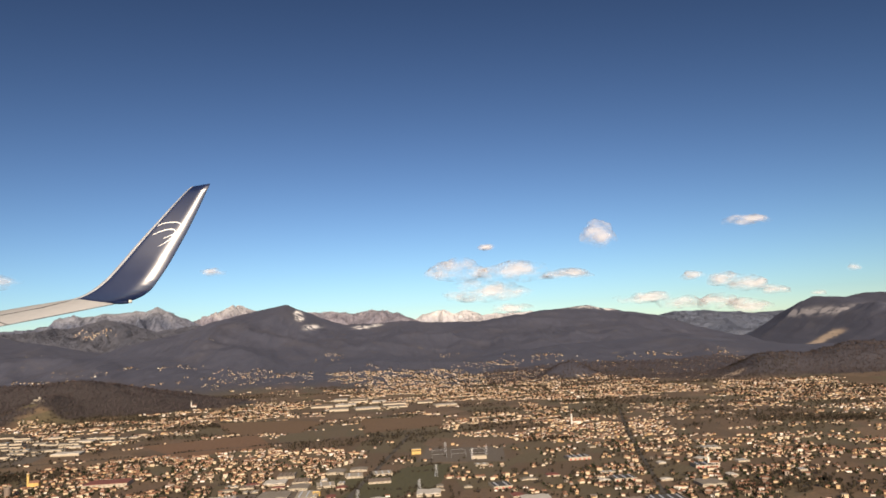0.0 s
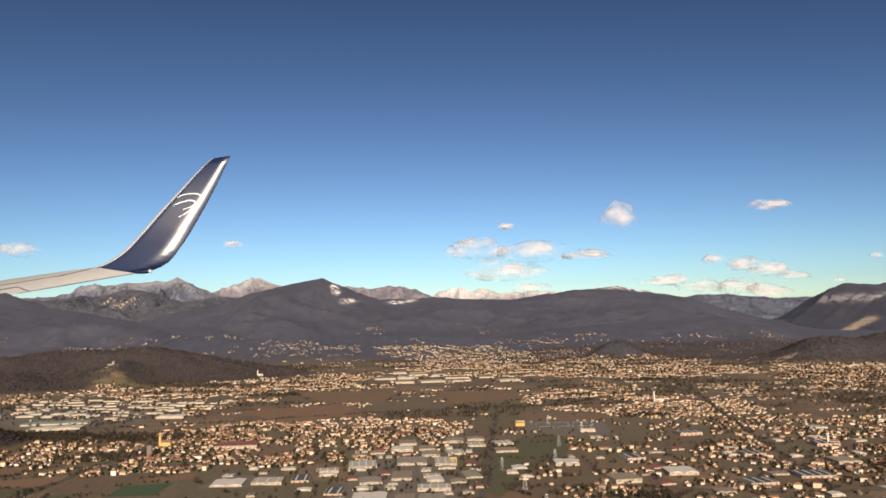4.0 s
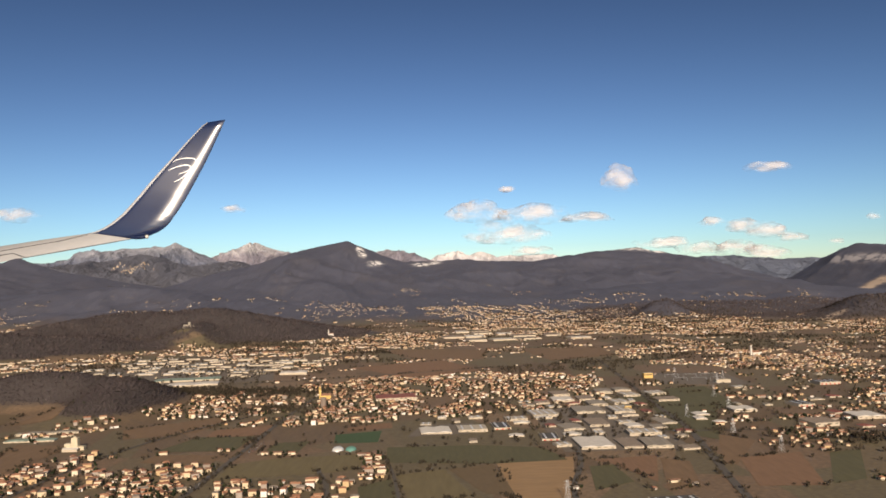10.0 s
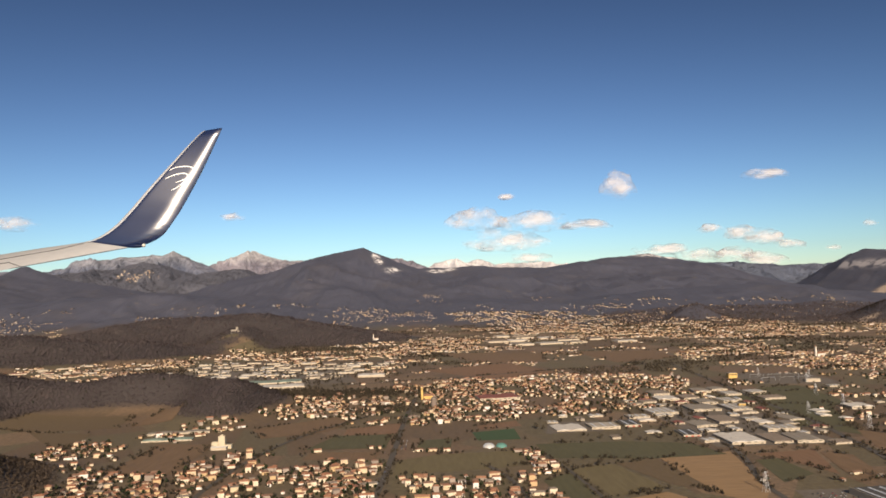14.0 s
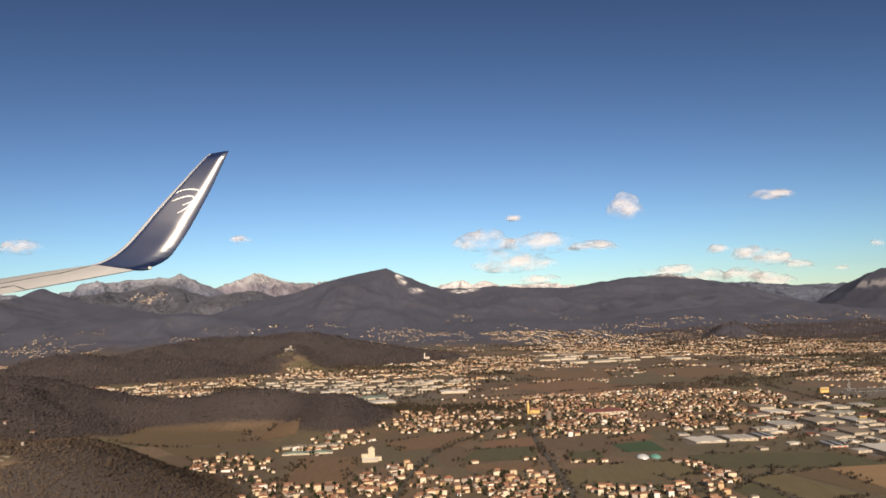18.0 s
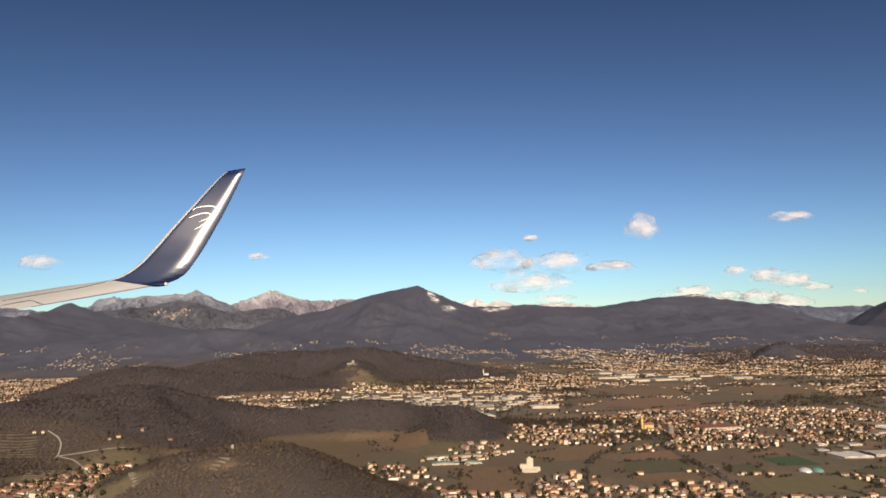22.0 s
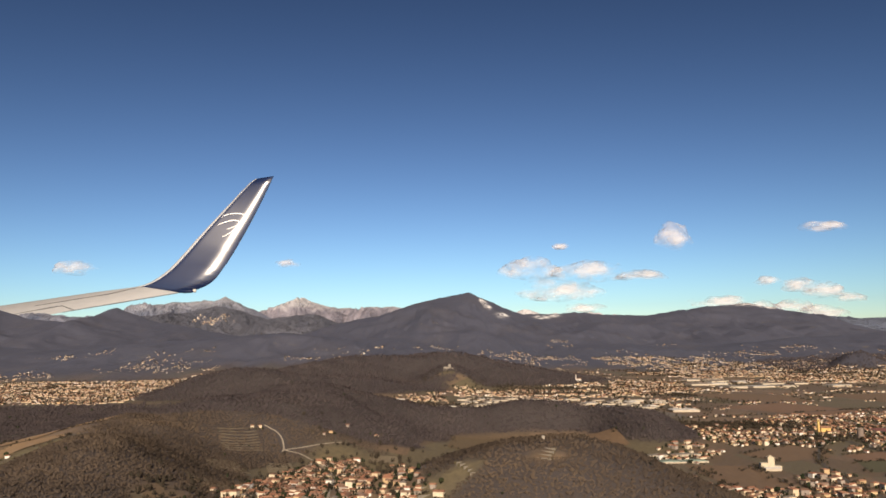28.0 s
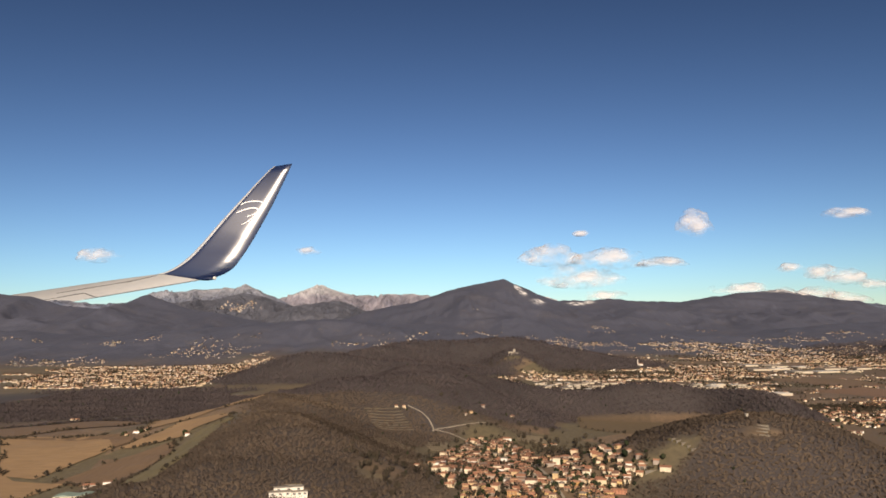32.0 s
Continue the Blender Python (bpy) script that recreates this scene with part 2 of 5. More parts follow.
def range_material(name, low, high, snow_from, snow_to, cover):
    """A far range: bare rock and woods tinted for haze, with snow above a ragged line."""
    m, t, b = material(name, 0.9)
    rock = mix(t, ramp(t, fuzz(t, 0.012, 9, rough=0.75), [(0.36, (0, 0, 0)), (0.64, (1, 1, 1))]), low, high)
    geo = t.nodes.new("ShaderNodeNewGeometry")
    xyz = t.nodes.new("ShaderNodeSeparateXYZ")
    t.links.new(geo.outputs["Position"], xyz.inputs["Vector"])
    rag = node(t, "ShaderNodeMath")
    rag.operation = "MULTIPLY_ADD"
    t.links.new(fuzz(t, 0.02, 7, rough=0.65), rag.inputs[0])
    rag.inputs[1].default_value = 150.0
    t.links.new(xyz.outputs["Z"], rag.inputs[2])
    span = node(t, "ShaderNodeMapRange")
    span.inputs["From Min"].default_value, span.inputs["From Max"].default_value = snow_from + 75, snow_to + 75
    span.inputs["To Max"].default_value = cover
    t.links.new(rag.outputs[0], span.inputs["Value"])
    t.links.new(mix(t, span.outputs["Result"], rock, (0.82, 0.80, 0.79)), b.inputs["Base Color"])
    bump(t, b, fuzz(t, 0.02, 9, rough=0.65), 0.9, 34)
    return m


# ---- relief ----
def lattice(ix, iy, seed):
    h = (ix * 374761393 + iy * 668265263 + seed * 974634777) & 0x7FFFFFFF
    h = ((h ^ (h >> 13)) * 1274126177) & 0x7FFFFFFF
    return ((h ^ (h >> 16)) & 0xFFFF) / 65535.0


def value_noise(x, y, seed):
    ix, iy = np.floor(x).astype(np.int64), np.floor(y).astype(np.int64)
    fx, fy = x - ix, y - iy
    fx, fy = fx * fx * (3 - 2 * fx), fy * fy * (3 - 2 * fy)
    a, b = lattice(ix, iy, seed), lattice(ix + 1, iy, seed)
    c, d = lattice(ix, iy + 1, seed), lattice(ix + 1, iy + 1, seed)
    return (a + (b - a) * fx) * (1 - fy) + (c + (d - c) * fx) * fy


def fbm(x, y, size, octaves=5, seed=1, ridged=False):
    total, amp, norm = 0.0, 1.0, 0.0
    for k in range(octaves):
        n = value_noise(x / size * 2**k + 31.7 * k, y / size * 2**k + 17.3 * k, seed + k)
        n = 1 - abs(2 * n - 1) if ridged else n
        total, norm, amp = total + amp * n, norm + amp, amp * 0.52
    return total / norm


def smooth(e0, e1, v):
    u = np.clip((v - e0) / (e1 - e0), 0, 1)
    return u * u * (3 - 2 * u)


def ridge(x, y, crest, line, front, behind, power=1.25, rough=0.35, size=110, seed=5, jag=0.05):
    """A range whose crest runs along line (x, y) at the heights crest (x, z)."""
    top = np.interp(x, *zip(*crest))
    at = np.interp(x, *zip(*line))
    top = top + (fbm(x, y * 0 + seed, size * 0.35, 4, seed) - 0.5) * size * jag
    u = np.where(y < at, (at - y) / front, (y - at) / behind)
    spur = fbm(x, y * 0.55, size, 6, seed, True)
    body = np.clip(1 - u, 0, 1) ** power
    return top * body * (1 + rough * (spur - 0.6) * 4 * np.clip(u, 0, 1) * np.clip(1.15 - u, 0, 1))


def hill(x, y, cx, cy, rx, ry, h, turn=0.0):
    c, s = math.cos(radians(turn)), math.sin(radians(turn))
    u, v = ((x - cx) * c + (y - cy) * s) / rx, (-(x - cx) * s + (y - cy) * c) / ry
    return h * np.exp(-(u * u + v * v) ** 1.15)


MAIN_CREST = [(-1500, 60), (-760, 22), (-640, 30), (-547, 42), (-472, 66), (-396, 80), (-339, 100), (-291, 112), (-243, 118), (-194, 99), (-148, 82), (-101, 83),
              (-52, 86), (-2, 81), (92, 79), (158, 90), (214, 96), (308, 103), (376, 92), (445, 79), (514, 57), (584, 29), (642, 8), (1500, 5)]
MAIN_LINE = [(-600, 1280), (-243, 1305), (300, 1497), (700, 1560)]
CONE_CREST = [(-1900, 120), (-1376, 131), (-1296, 123), (-1230, 103), (-1112, 91), (-1067, 110), (-1030, 124), (-979, 105), (-929, 88), (-826, 70), (-700, 45), (-560, 20), (0, 0)]
CLIFF_CREST = [(560, 0), (670, 4), (722, 34), (762, 65), (789, 90), (828, 106), (902, 103), (939, 109), (986, 109), (1150, 118), (1500, 130)]
FOOT_CREST = [(-1500, 40), (-1150, 34), (-980, 44), (-800, 30), (-650, 42), (-500, 50), (-420, 44), (-300, 40), (-180, 26), (-60, 30), (40, 22), (180, 34), (320, 40), (430, 26), (600, 14), (900, 10)]
# low wooded hills: x, y, half widths, height, turn
HILLS = [(-257, 158, 30, 26, 15.6, -10), (-333, 258, 40, 34, 17.5, 25), (-368, 205, 26, 48, 7, 20), (-300, 293, 62, 16, 8.0, 0), (-209, 272, 15, 25, 8.0, 0), (-238, 296, 32, 15, 7.0, 0),
         (-355, 295, 45, 22, 6, 0), (-285, 640, 95, 55, 25, 0), (-276, 567, 20, 26, 12, 0), (-418, 508, 46, 40, 16, 0), (-395, 605, 60, 45, 14, 0), (-345, 530, 50, 40, 10, 0),
         (146, 800, 24, 26, 16, 0), (322, 735, 32, 40, 15, 0), (400, 742, 62, 55, 17, 0), (490, 770, 80, 70, 18, 0), (-410, 225, 70, 60, 5.5, 0), (-305, 140, 30, 30, 4, 0), (-356, 150, 27, 42, 9, 0)]


def height(x, y):
    x, y = np.asarray(x, float), np.asarray(y, float)
    z = 0.022 * np.clip(y - 680, 0, 420)
    low = sum(hill(x, y, *h) for h in HILLS)
    low = low * (0.72 + 0.40 * fbm(x, y, 34, 4, 3) + 0.18 * fbm(x, y, 12, 3, 5))
    rise = np.maximum(ridge(x, y, MAIN_CREST, MAIN_LINE, 560, 420, rough=0.7, size=120), ridge(x, y, CONE_CREST, [(-2000, 1730), (0, 1730)], 620, 300, rough=0.6, seed=9))
    rise = np.maximum(rise, ridge(x, y, FOOT_CREST, [(-1500, 1060), (-300, 1010), (600, 1040)], 270, 260, power=1.1, rough=0.9, size=95, seed=17))
    rise = np.maximum(rise, ridge(x, y, CLIFF_CREST, [(0, 1650), (2000, 1650)], 800, 400, power=1.15, rough=0.5, seed=13))
    return np.maximum(z + low, rise)


def ground_z(x, y):
    return float(height(np.array([x]), np.array([y]))[0])


GLADES = [(-307, 210, 11, 20), (-292, 196, 9, 7), (-318, 180, 8, 10), (-259, 145.5, 4, 1.6), (-274, 144.5, 3, 2.5), (-281, 141, 5, 4), (-331, 146, 5, 9), (-278, 245, 9, 7), (-280, 556, 7, 4), (-268, 553, 5, 3), (-258, 536, 22, 15), (-292, 205, 14, 6), (-320, 196, 9, 8), (-284, 232, 16, 6)]


def woods_at(x, y):
    """Where the slopes are wooded, 0 to 1."""
    low = sum(hill(x, y, *h) for h in HILLS)
    w = smooth(1.1, 3.0, low * (0.6 + 0.8 * fbm(x, y, 22, 4, 21)))
    far = smooth(700, 830, y + 160 * (fbm(x, y, 120, 4, 23) - 0.5) + 75 * smooth(150, 300, x))
    flat = smooth(0.30, 0.42, fbm(x, y, 42, 4, 33)) * np.exp(-(((x + 500) / 122) ** 2 + ((y - 372) / 86) ** 2) ** 3)
    w = np.maximum(w, flat)
    glade = sum(np.exp(-(((x - cx) / rx) ** 2 + ((y - cy) / ry) ** 2) ** 2 * (0.7 + 0.8 * fbm(x, y, 9, 3, 29))) for cx, cy, rx, ry in GLADES)
    village = np.exp(-(((x + 302) / 22) ** 2 + ((y - 166) / 52) ** 2) ** 2) + np.exp(-(((x + 408) / 40) ** 2 + ((y - 190) / 50) ** 2) ** 2)
    return np.maximum(w * np.clip(1 - 1.3 * glade, 0, 1) * np.clip(1 - 1.3 * village, 0, 1), far)


# ---- mesh helpers ----
def mesh_from(name, verts, faces, mats, slots=None, shade=False):
    """faces: a list of index tuples, or an array of equal rows."""
    me = bpy.data.meshes.new(name)
    if isinstance(faces, np.ndarray):
        n, k = faces.shape
        me.vertices.add(len(verts))
        me.vertices.foreach_set("co", np.asarray(verts, np.float32).ravel())
        me.loops.add(n * k)
        me.loops.foreach_set("vertex_index", faces.ravel().astype(np.int32))
        me.polygons.add(n)
        me.polygons.foreach_set("loop_start", np.arange(0, n * k, k, dtype=np.int32))
        me.update(calc_edges=True)
    else:
        me.from_pydata([tuple(v) for v in verts], [], faces)
    for m in mats:
        me.materials.append(m)
    if slots is not None:
        me.polygons.foreach_set("material_index", np.asarray(slots, np.int32))
    me.polygons.foreach_set("use_smooth", np.full(len(me.polygons), shade))
    me.update()
    return me


def part(name, bm, mat, parent, label=""):
    me = bpy.data.meshes.new(name)
    bm.to_mesh(me)
    bm.free()
    me.materials.append(mat)
    ob = new(name, me)
    ob.parent = parent
    return tagged(ob, label)


def box(bm, x0, x1, y0, y1, z0, z1):
    v = [bm.verts.new((x, y, z)) for z in (z0, z1) for x, y in ((x0, y0), (x1, y0), (x1, y1), (x0, y1))]
    for f in ((3, 2, 1, 0), (4, 5, 6, 7), (0, 1, 5, 4), (1, 2, 6, 5), (2, 3, 7, 6), (3, 0, 4, 7)):
        bm.faces.new([v[i] for i in f])
    return bm


def boxed(*sizes):
    return box(bmesh.new(), *sizes)


def roofed(bm, x0, x1, y0, y1, z0, z1):
    """A gable roof with its ridge along x."""
    ym = (y0 + y1) / 2
    v = [bm.verts.new(p) for p in ((x0, y0, z0), (x1, y0, z0), (x1, y1, z0), (x0, y1, z0), (x0, ym, z1), (x1, ym, z1))]
    for f in ((3, 2, 1, 0), (0, 1, 5, 4), (2, 3, 4, 5), (1, 2, 5), (3, 0, 4)):
        bm.faces.new([v[k] for k in f])
    return bm


def sheet(xs, ys, name, mat, z_of, shade=True):
    gx, gy = np.meshgrid(xs, ys)
    gz = z_of(gx, gy)
    verts = np.stack([gx, gy, gz], -1).reshape(-1, 3)
    nx, ny = len(xs), len(ys)
    i = (np.arange(ny - 1)[:, None] * nx + np.arange(nx - 1)[None, :]).ravel()
    faces = np.stack([i, i + 1, i + nx + 1, i + nx], 1)
    me = mesh_from(name, verts, faces, [mat], shade=shade)
    return new(name, me), verts


# ---- ground ----
gx = np.concatenate([np.linspace(-4600, -1500, 32)[:-1], np.linspace(-1500, -520, 140)[:-1], np.linspace(-520, 240, 310)[:-1],
                     np.linspace(240, 1200, 150)[:-1], np.linspace(1200, 4600, 32)])
gy = np.concatenate([np.linspace(-900, 60, 12)[:-1], np.linspace(60, 340, 120)[:-1], np.linspace(340, 900, 120)[:-1],
                     np.linspace(900, 2000, 150)[:-1], np.linspace(2000, 4950, 16)])
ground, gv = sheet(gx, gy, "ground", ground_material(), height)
tagged(ground, "winter plain of brown fields rising to bare wooded hills", "ground", kind="structure")
attr = ground.data.attributes.new("woods", "FLOAT", "POINT")
attr.data.foreach_set("value", woods_at(gv[:, 0], gv[:, 1]).astype(np.float32))
attr = ground.data.attributes.new("rock", "FLOAT", "POINT")
bare = 1.5 * np.exp(-((gv[:, 2] - 72) / 7) ** 2) * (gv[:, 0] > 735) * (gv[:, 1] > 1480) * (gv[:, 1] < 1650)
attr.data.foreach_set("value", bare.astype(np.float32))
attr = ground.data.attributes.new("quarry", "FLOAT", "POINT")
pits = sum(1.5 * np.exp(-(((gv[:, 0] - qx) / rx) ** 2 + ((gv[:, 1] - qy) / ry) ** 2) ** 2) for qx, qy, rx, ry in
           ((733, 1409, 20, 26), (705, 1402, 9, 20), (268, 704, 7, 7), (282, 716, 10, 5), (690, 1395, 5, 26)))
attr.data.foreach_set("value", pits.astype(np.float32))
# How far the haze-tinted slope colour takes over, by distance.
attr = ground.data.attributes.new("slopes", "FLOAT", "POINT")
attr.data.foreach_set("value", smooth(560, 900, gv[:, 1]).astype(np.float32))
attr = ground.data.attributes.new("snow", "FLOAT", "POINT")
snowy = 1.6 * smooth(93, 100, gv[:, 2]) * np.exp(-((gv[:, 0] - 330) / 60) ** 2)
for sx, sz, rx, rz in ((-222, 104, 3, 4), (-217, 97, 3, 5), (-211, 91, 3, 3), (-190, 77, 8, 3), (-118, 75, 10, 2.5), (-95, 78, 8, 2), (318, 98, 20, 3), (345, 94, 14, 2.5)):
    snowy += 2.4 * np.exp(-((gv[:, 0] - sx) / rx) ** 2 - ((gv[:, 2] - sz) / rz) ** 2)
attr.data.foreach_set("value", (snowy * (gv[:, 1] > 1150)).astype(np.float32))


# ---- far ranges ----
def far_range(name, label, crest, at, front, mat, size, seed, jag=0.05):
    xs = np.linspace(crest[0][0], crest[-1][0], 420)
    ys = np.linspace(at - front, at + front * 0.35, 110)
    line = [(crest[0][0], at), (crest[-1][0], at)]
    ob, _ = sheet(xs, ys, name, mat, lambda x, y: ridge(x, y, crest, line, front, front * 0.35, 1.0, 0.95, size * 0.75, seed, jag) - 4)
    return tagged(ob, label, "mountain", kind="structure")


# Distance haze is put into these base colours as a blue-grey cast.
R_WOOD = range_material("hazed_woods", (0.070, 0.074, 0.100), (0.112, 0.114, 0.140), 330, 420, 0.3)
R_BLUE = range_material("hazed_valley_woods", (0.098, 0.118, 0.170), (0.140, 0.156, 0.205), 330, 420, 0.3)
R_ROCK = range_material("hazed_rock", (0.082, 0.098, 0.148), (0.20, 0.205, 0.255), 200, 340, 0.42)
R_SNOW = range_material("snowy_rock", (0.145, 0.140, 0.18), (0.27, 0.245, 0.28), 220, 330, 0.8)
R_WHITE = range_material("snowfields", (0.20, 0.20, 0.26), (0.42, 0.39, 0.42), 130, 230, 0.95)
MID_CREST = [(-1800, 60), (-1236, 121), (-1132, 137), (-1063, 139), (-977, 160), (-908, 142), (-822, 116), (-736, 128),
          (-668, 125), (-599, 96), (-420, 40)]
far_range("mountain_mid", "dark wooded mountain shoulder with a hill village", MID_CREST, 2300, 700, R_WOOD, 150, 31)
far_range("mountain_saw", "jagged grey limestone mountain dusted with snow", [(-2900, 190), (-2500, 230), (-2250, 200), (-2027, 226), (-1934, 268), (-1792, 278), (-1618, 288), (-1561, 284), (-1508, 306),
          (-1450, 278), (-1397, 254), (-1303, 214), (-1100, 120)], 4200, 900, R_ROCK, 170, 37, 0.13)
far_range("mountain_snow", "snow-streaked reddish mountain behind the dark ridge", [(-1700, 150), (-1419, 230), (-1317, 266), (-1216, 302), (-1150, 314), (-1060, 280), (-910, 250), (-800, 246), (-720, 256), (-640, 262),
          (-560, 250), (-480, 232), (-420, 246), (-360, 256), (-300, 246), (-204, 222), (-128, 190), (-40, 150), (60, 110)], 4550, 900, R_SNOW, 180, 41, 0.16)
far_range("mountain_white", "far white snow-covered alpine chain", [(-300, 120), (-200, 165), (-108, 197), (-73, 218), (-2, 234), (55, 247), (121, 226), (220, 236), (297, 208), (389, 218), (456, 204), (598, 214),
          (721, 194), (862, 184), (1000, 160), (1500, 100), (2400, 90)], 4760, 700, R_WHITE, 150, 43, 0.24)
far_range("mountain_valley", "wooded ridge, tinted blue-grey for haze, closing the side valley", [(560, 40), (679, 94), (752, 112), (859, 109), (1000, 96), (1109, 99), (1192, 88), (1500, 120), (2000, 140)], 2400, 600, R_BLUE, 150, 47)


# ---- fields, roads and yards ----
FIELD_POLYS, ROAD_LINES = [], []


def inside(px, py, poly):
    res = np.zeros(np.shape(px), bool)
    for (x0, y0), (x1, y1) in zip(poly, poly[1:] + poly[:1]):
        if y0 != y1:
            res ^= ((y0 > py) != (y1 > py)) & (px < (x1 - x0) * (py - y0) / (y1 - y0) + x0)
    return res


def laid(name, poly, mat, lift, label, category):
    """A flat piece of land that follows the relief."""
    bm = bmesh.new()
    bm.faces.new([bm.verts.new((x, y, 0)) for x, y in poly])
    bmesh.ops.triangulate(bm, faces=bm.faces[:])
    for _ in range(3):
        bmesh.ops.subdivide_edges(bm, edges=[e for e in bm.edges if e.calc_length() > 4], cuts=1, use_grid_fill=False)
        bmesh.ops.triangulate(bm, faces=bm.faces[:])
    xs, ys = np.array([v.co.x for v in bm.verts]), np.array([v.co.y for v in bm.verts])
    zs = height(xs, ys)
    for v, z in zip(bm.verts, zs):
        v.co.z = z + lift + 0.05 * min(z, 4)
    bm.normal_update()
    for f in bm.faces:
        if f.normal.z < 0:
            f.normal_flip()
    me = bpy.data.meshes.new(name)
    bm.to_mesh(me)
    bm.free()
    me.materials.append(mat)
    return tagged(new(name, me), label, category, kind="structure")


FIELD_WORDS = {"olive": "dull olive winter grass field", "green": "dark green winter crop field", "brown": "brown ploughed field with faint furrows",
               "russet": "reddish bare soil field", "tan": "pale tan stubble field", "soil": "dark soil field", "turf": "bright green sports pitch of turf"}


def field(kind, poly):
    FIELD_POLYS.append(poly)
    laid("field", poly, FIELDS[kind], 0.03 + 0.004 * (len(FIELD_POLYS) % 7), FIELD_WORDS[kind], "field")


# Dark soil colour stands in for the shade at the hill foot.
field("soil", [(-278, 246), (-276, 268), (-240, 267), (-236, 243), (-262, 240)])
field("brown", [(-214, 178), (-209, 211), (-200, 206), (-196, 176)])
field("brown", [(-191, 232), (-167, 252), (-162, 240), (-167, 225), (-185, 217)])
field("russet", [(-162, 228), (-146, 235), (-147, 219), (-162, 215)])
field("green", [(-170, 199), (-164, 218), (-148, 217), (-149, 198)])
field("brown", [(-169, 187), (-168, 196), (-150, 193), (-151, 184)])
field("olive", [(-146, 168), (-145, 183), (-136, 188), (-115, 190), (-114, 175), (-120, 172), (-141, 169)])
field("green", [(-141, 196), (-140, 207), (-131, 208), (-132, 194)])
field("turf", [(-125, 216), (-112, 220), (-112, 204), (-124, 204)])
field("russet", [(-123, 226), (-110, 233), (-109, 224), (-122, 220)])
field("green", [(-109, 197), (-85, 197), (-67, 192), (-63, 178), (-82, 176), (-108, 180)])
field("olive", [(-105, 168), (-94, 172), (-88, 150), (-101, 145)])
field("green", [(-113, 159), (-106, 165), (-103, 146), (-111, 143)])
field("tan", [(-81, 176), (-61, 181), (-67, 147), (-73, 137), (-79, 144)])
field("soil", [(-93, 172), (-82, 176), (-79, 147), (-86, 152)])
field("tan", [(-102, 142), (-89, 147), (-83, 138)])
field("russet", [(-57, 177), (-40, 180), (-47, 156), (-53, 173)])
field("green", [(-59, 171), (-53, 172), (-52, 157), (-62, 151)])
field("brown", [(-40, 177), (-34, 173), (-39, 152), (-47, 149)])
field("green", [(-16, 269), (8, 279), (3, 251), (-18, 195), (-28, 209)])
field("brown", [(-16, 202), (-9, 193), (-24, 169), (-27, 169)])
field("russet", [(-21, 175), (-4, 179), (-13, 150), (-27, 151)])
field("green", [(3, 178), (12, 180), (-2, 154), (-11, 151)])
field("green", [(-5, 287), (14, 292), (9, 246), (-5, 237), (-12, 255)])
field("brown", [(-233, 245), (-232, 272), (-221, 266), (-220, 247)])
field("soil", [(-262, 240), (-240, 235), (-237, 212), (-246, 218)])
field("brown", [(-213, 182), (-213, 214), (-196, 211), (-197, 189), (-207, 179)])
field("tan", [(-444, 211), (-410, 205), (-402, 188), (-408, 164), (-418, 168)])
field("tan", [(-402, 206), (-411, 234), (-389, 237), (-377, 246), (-375, 228), (-391, 207)])
field("brown", [(-402, 160), (-395, 177), (-384, 182), (-379, 165), (-384, 147)])
field("olive", [(-380, 143), (-379, 165), (-379, 188), (-374, 197), (-371, 152), (-372, 136)])
field("tan", [(-425, 176), (-412, 163), (-398, 158), (-404, 142), (-425, 142)])
field("brown", [(-470, 250), (-430, 252), (-412, 236), (-440, 214), (-470, 214)])
field("brown", [(-440, 208), (-404, 204), (-396, 194), (-402, 188), (-412, 206)])
field("tan", [(-400, 186), (-384, 184), (-376, 200), (-380, 206), (-392, 204)])
field("brown", [(-135, 496), (-91, 490), (-61, 474), (-68, 418), (-105, 423)])
field("russet", [(-140, 392), (-91, 417), (-71, 364), (-107, 342)])
field("brown", [(-41, 480), (11, 468), (11, 420), (-31, 401)])
field("green", [(-36, 266), (-5, 278), (-4, 246), (-31, 254)])



def strip(line, half):
    left, right = [], []
    for i, (x, y) in enumerate(line):
        x0, y0 = line[max(i - 1, 0)]
        x1, y1 = line[min(i + 1, len(line) - 1)]
        d = math.hypot(x1 - x0, y1 - y0)
        nx, ny = -(y1 - y0) / d * half, (x1 - x0) / d * half
        left.append((x + nx, y + ny))
        right.append((x - nx, y - ny))
    return left + right[::-1]


LANE = "pale gravel lane winding up the hill"
M_LANE = two_scale("pale_gravel", (0.30, 0.25, 0.19), (0.42, 0.36, 0.28), 2.0, 0.2)


def rounded(line):
    """The line with its corners cut twice, so that it bends."""
    for _ in range(2):
        line = [line[0]] + [(a[0] + (b[0] - a[0]) * k, a[1] + (b[1] - a[1]) * k) for a, b in zip(line, line[1:]) for k in (0.25, 0.75)] + [line[-1]]
    return line


def road(line, half=0.8, label="grey asphalt road between fields and houses"):
    line = rounded(line)
    for a, b in zip(line, line[1:]):
        ROAD_LINES.append((a, b, half))
    laid("road", strip(line, half), M_LANE if half < 0.46 and label == LANE else M_ROAD, 0.10, label, "road")


road([(-5, 400), (-12, 312), (-19, 244), (-20, 216), (-26, 181), (-31, 156), (-36, 120)], 0.9, "wide dark asphalt main road lined with trees")
road([(-150, 130), (-148, 160), (-147, 181), (-146, 213), (-145, 251), (-142, 290)], 0.75, "straight asphalt road with verges and parked cars")
road([(-58, 192), (-60, 174), (-68, 149), (-67, 120)], 0.7)
road([(-49, 248), (-54, 204), (-56, 190)], 0.7)
road([(-124, 175), (-119, 159), (-117, 130)], 0.6)
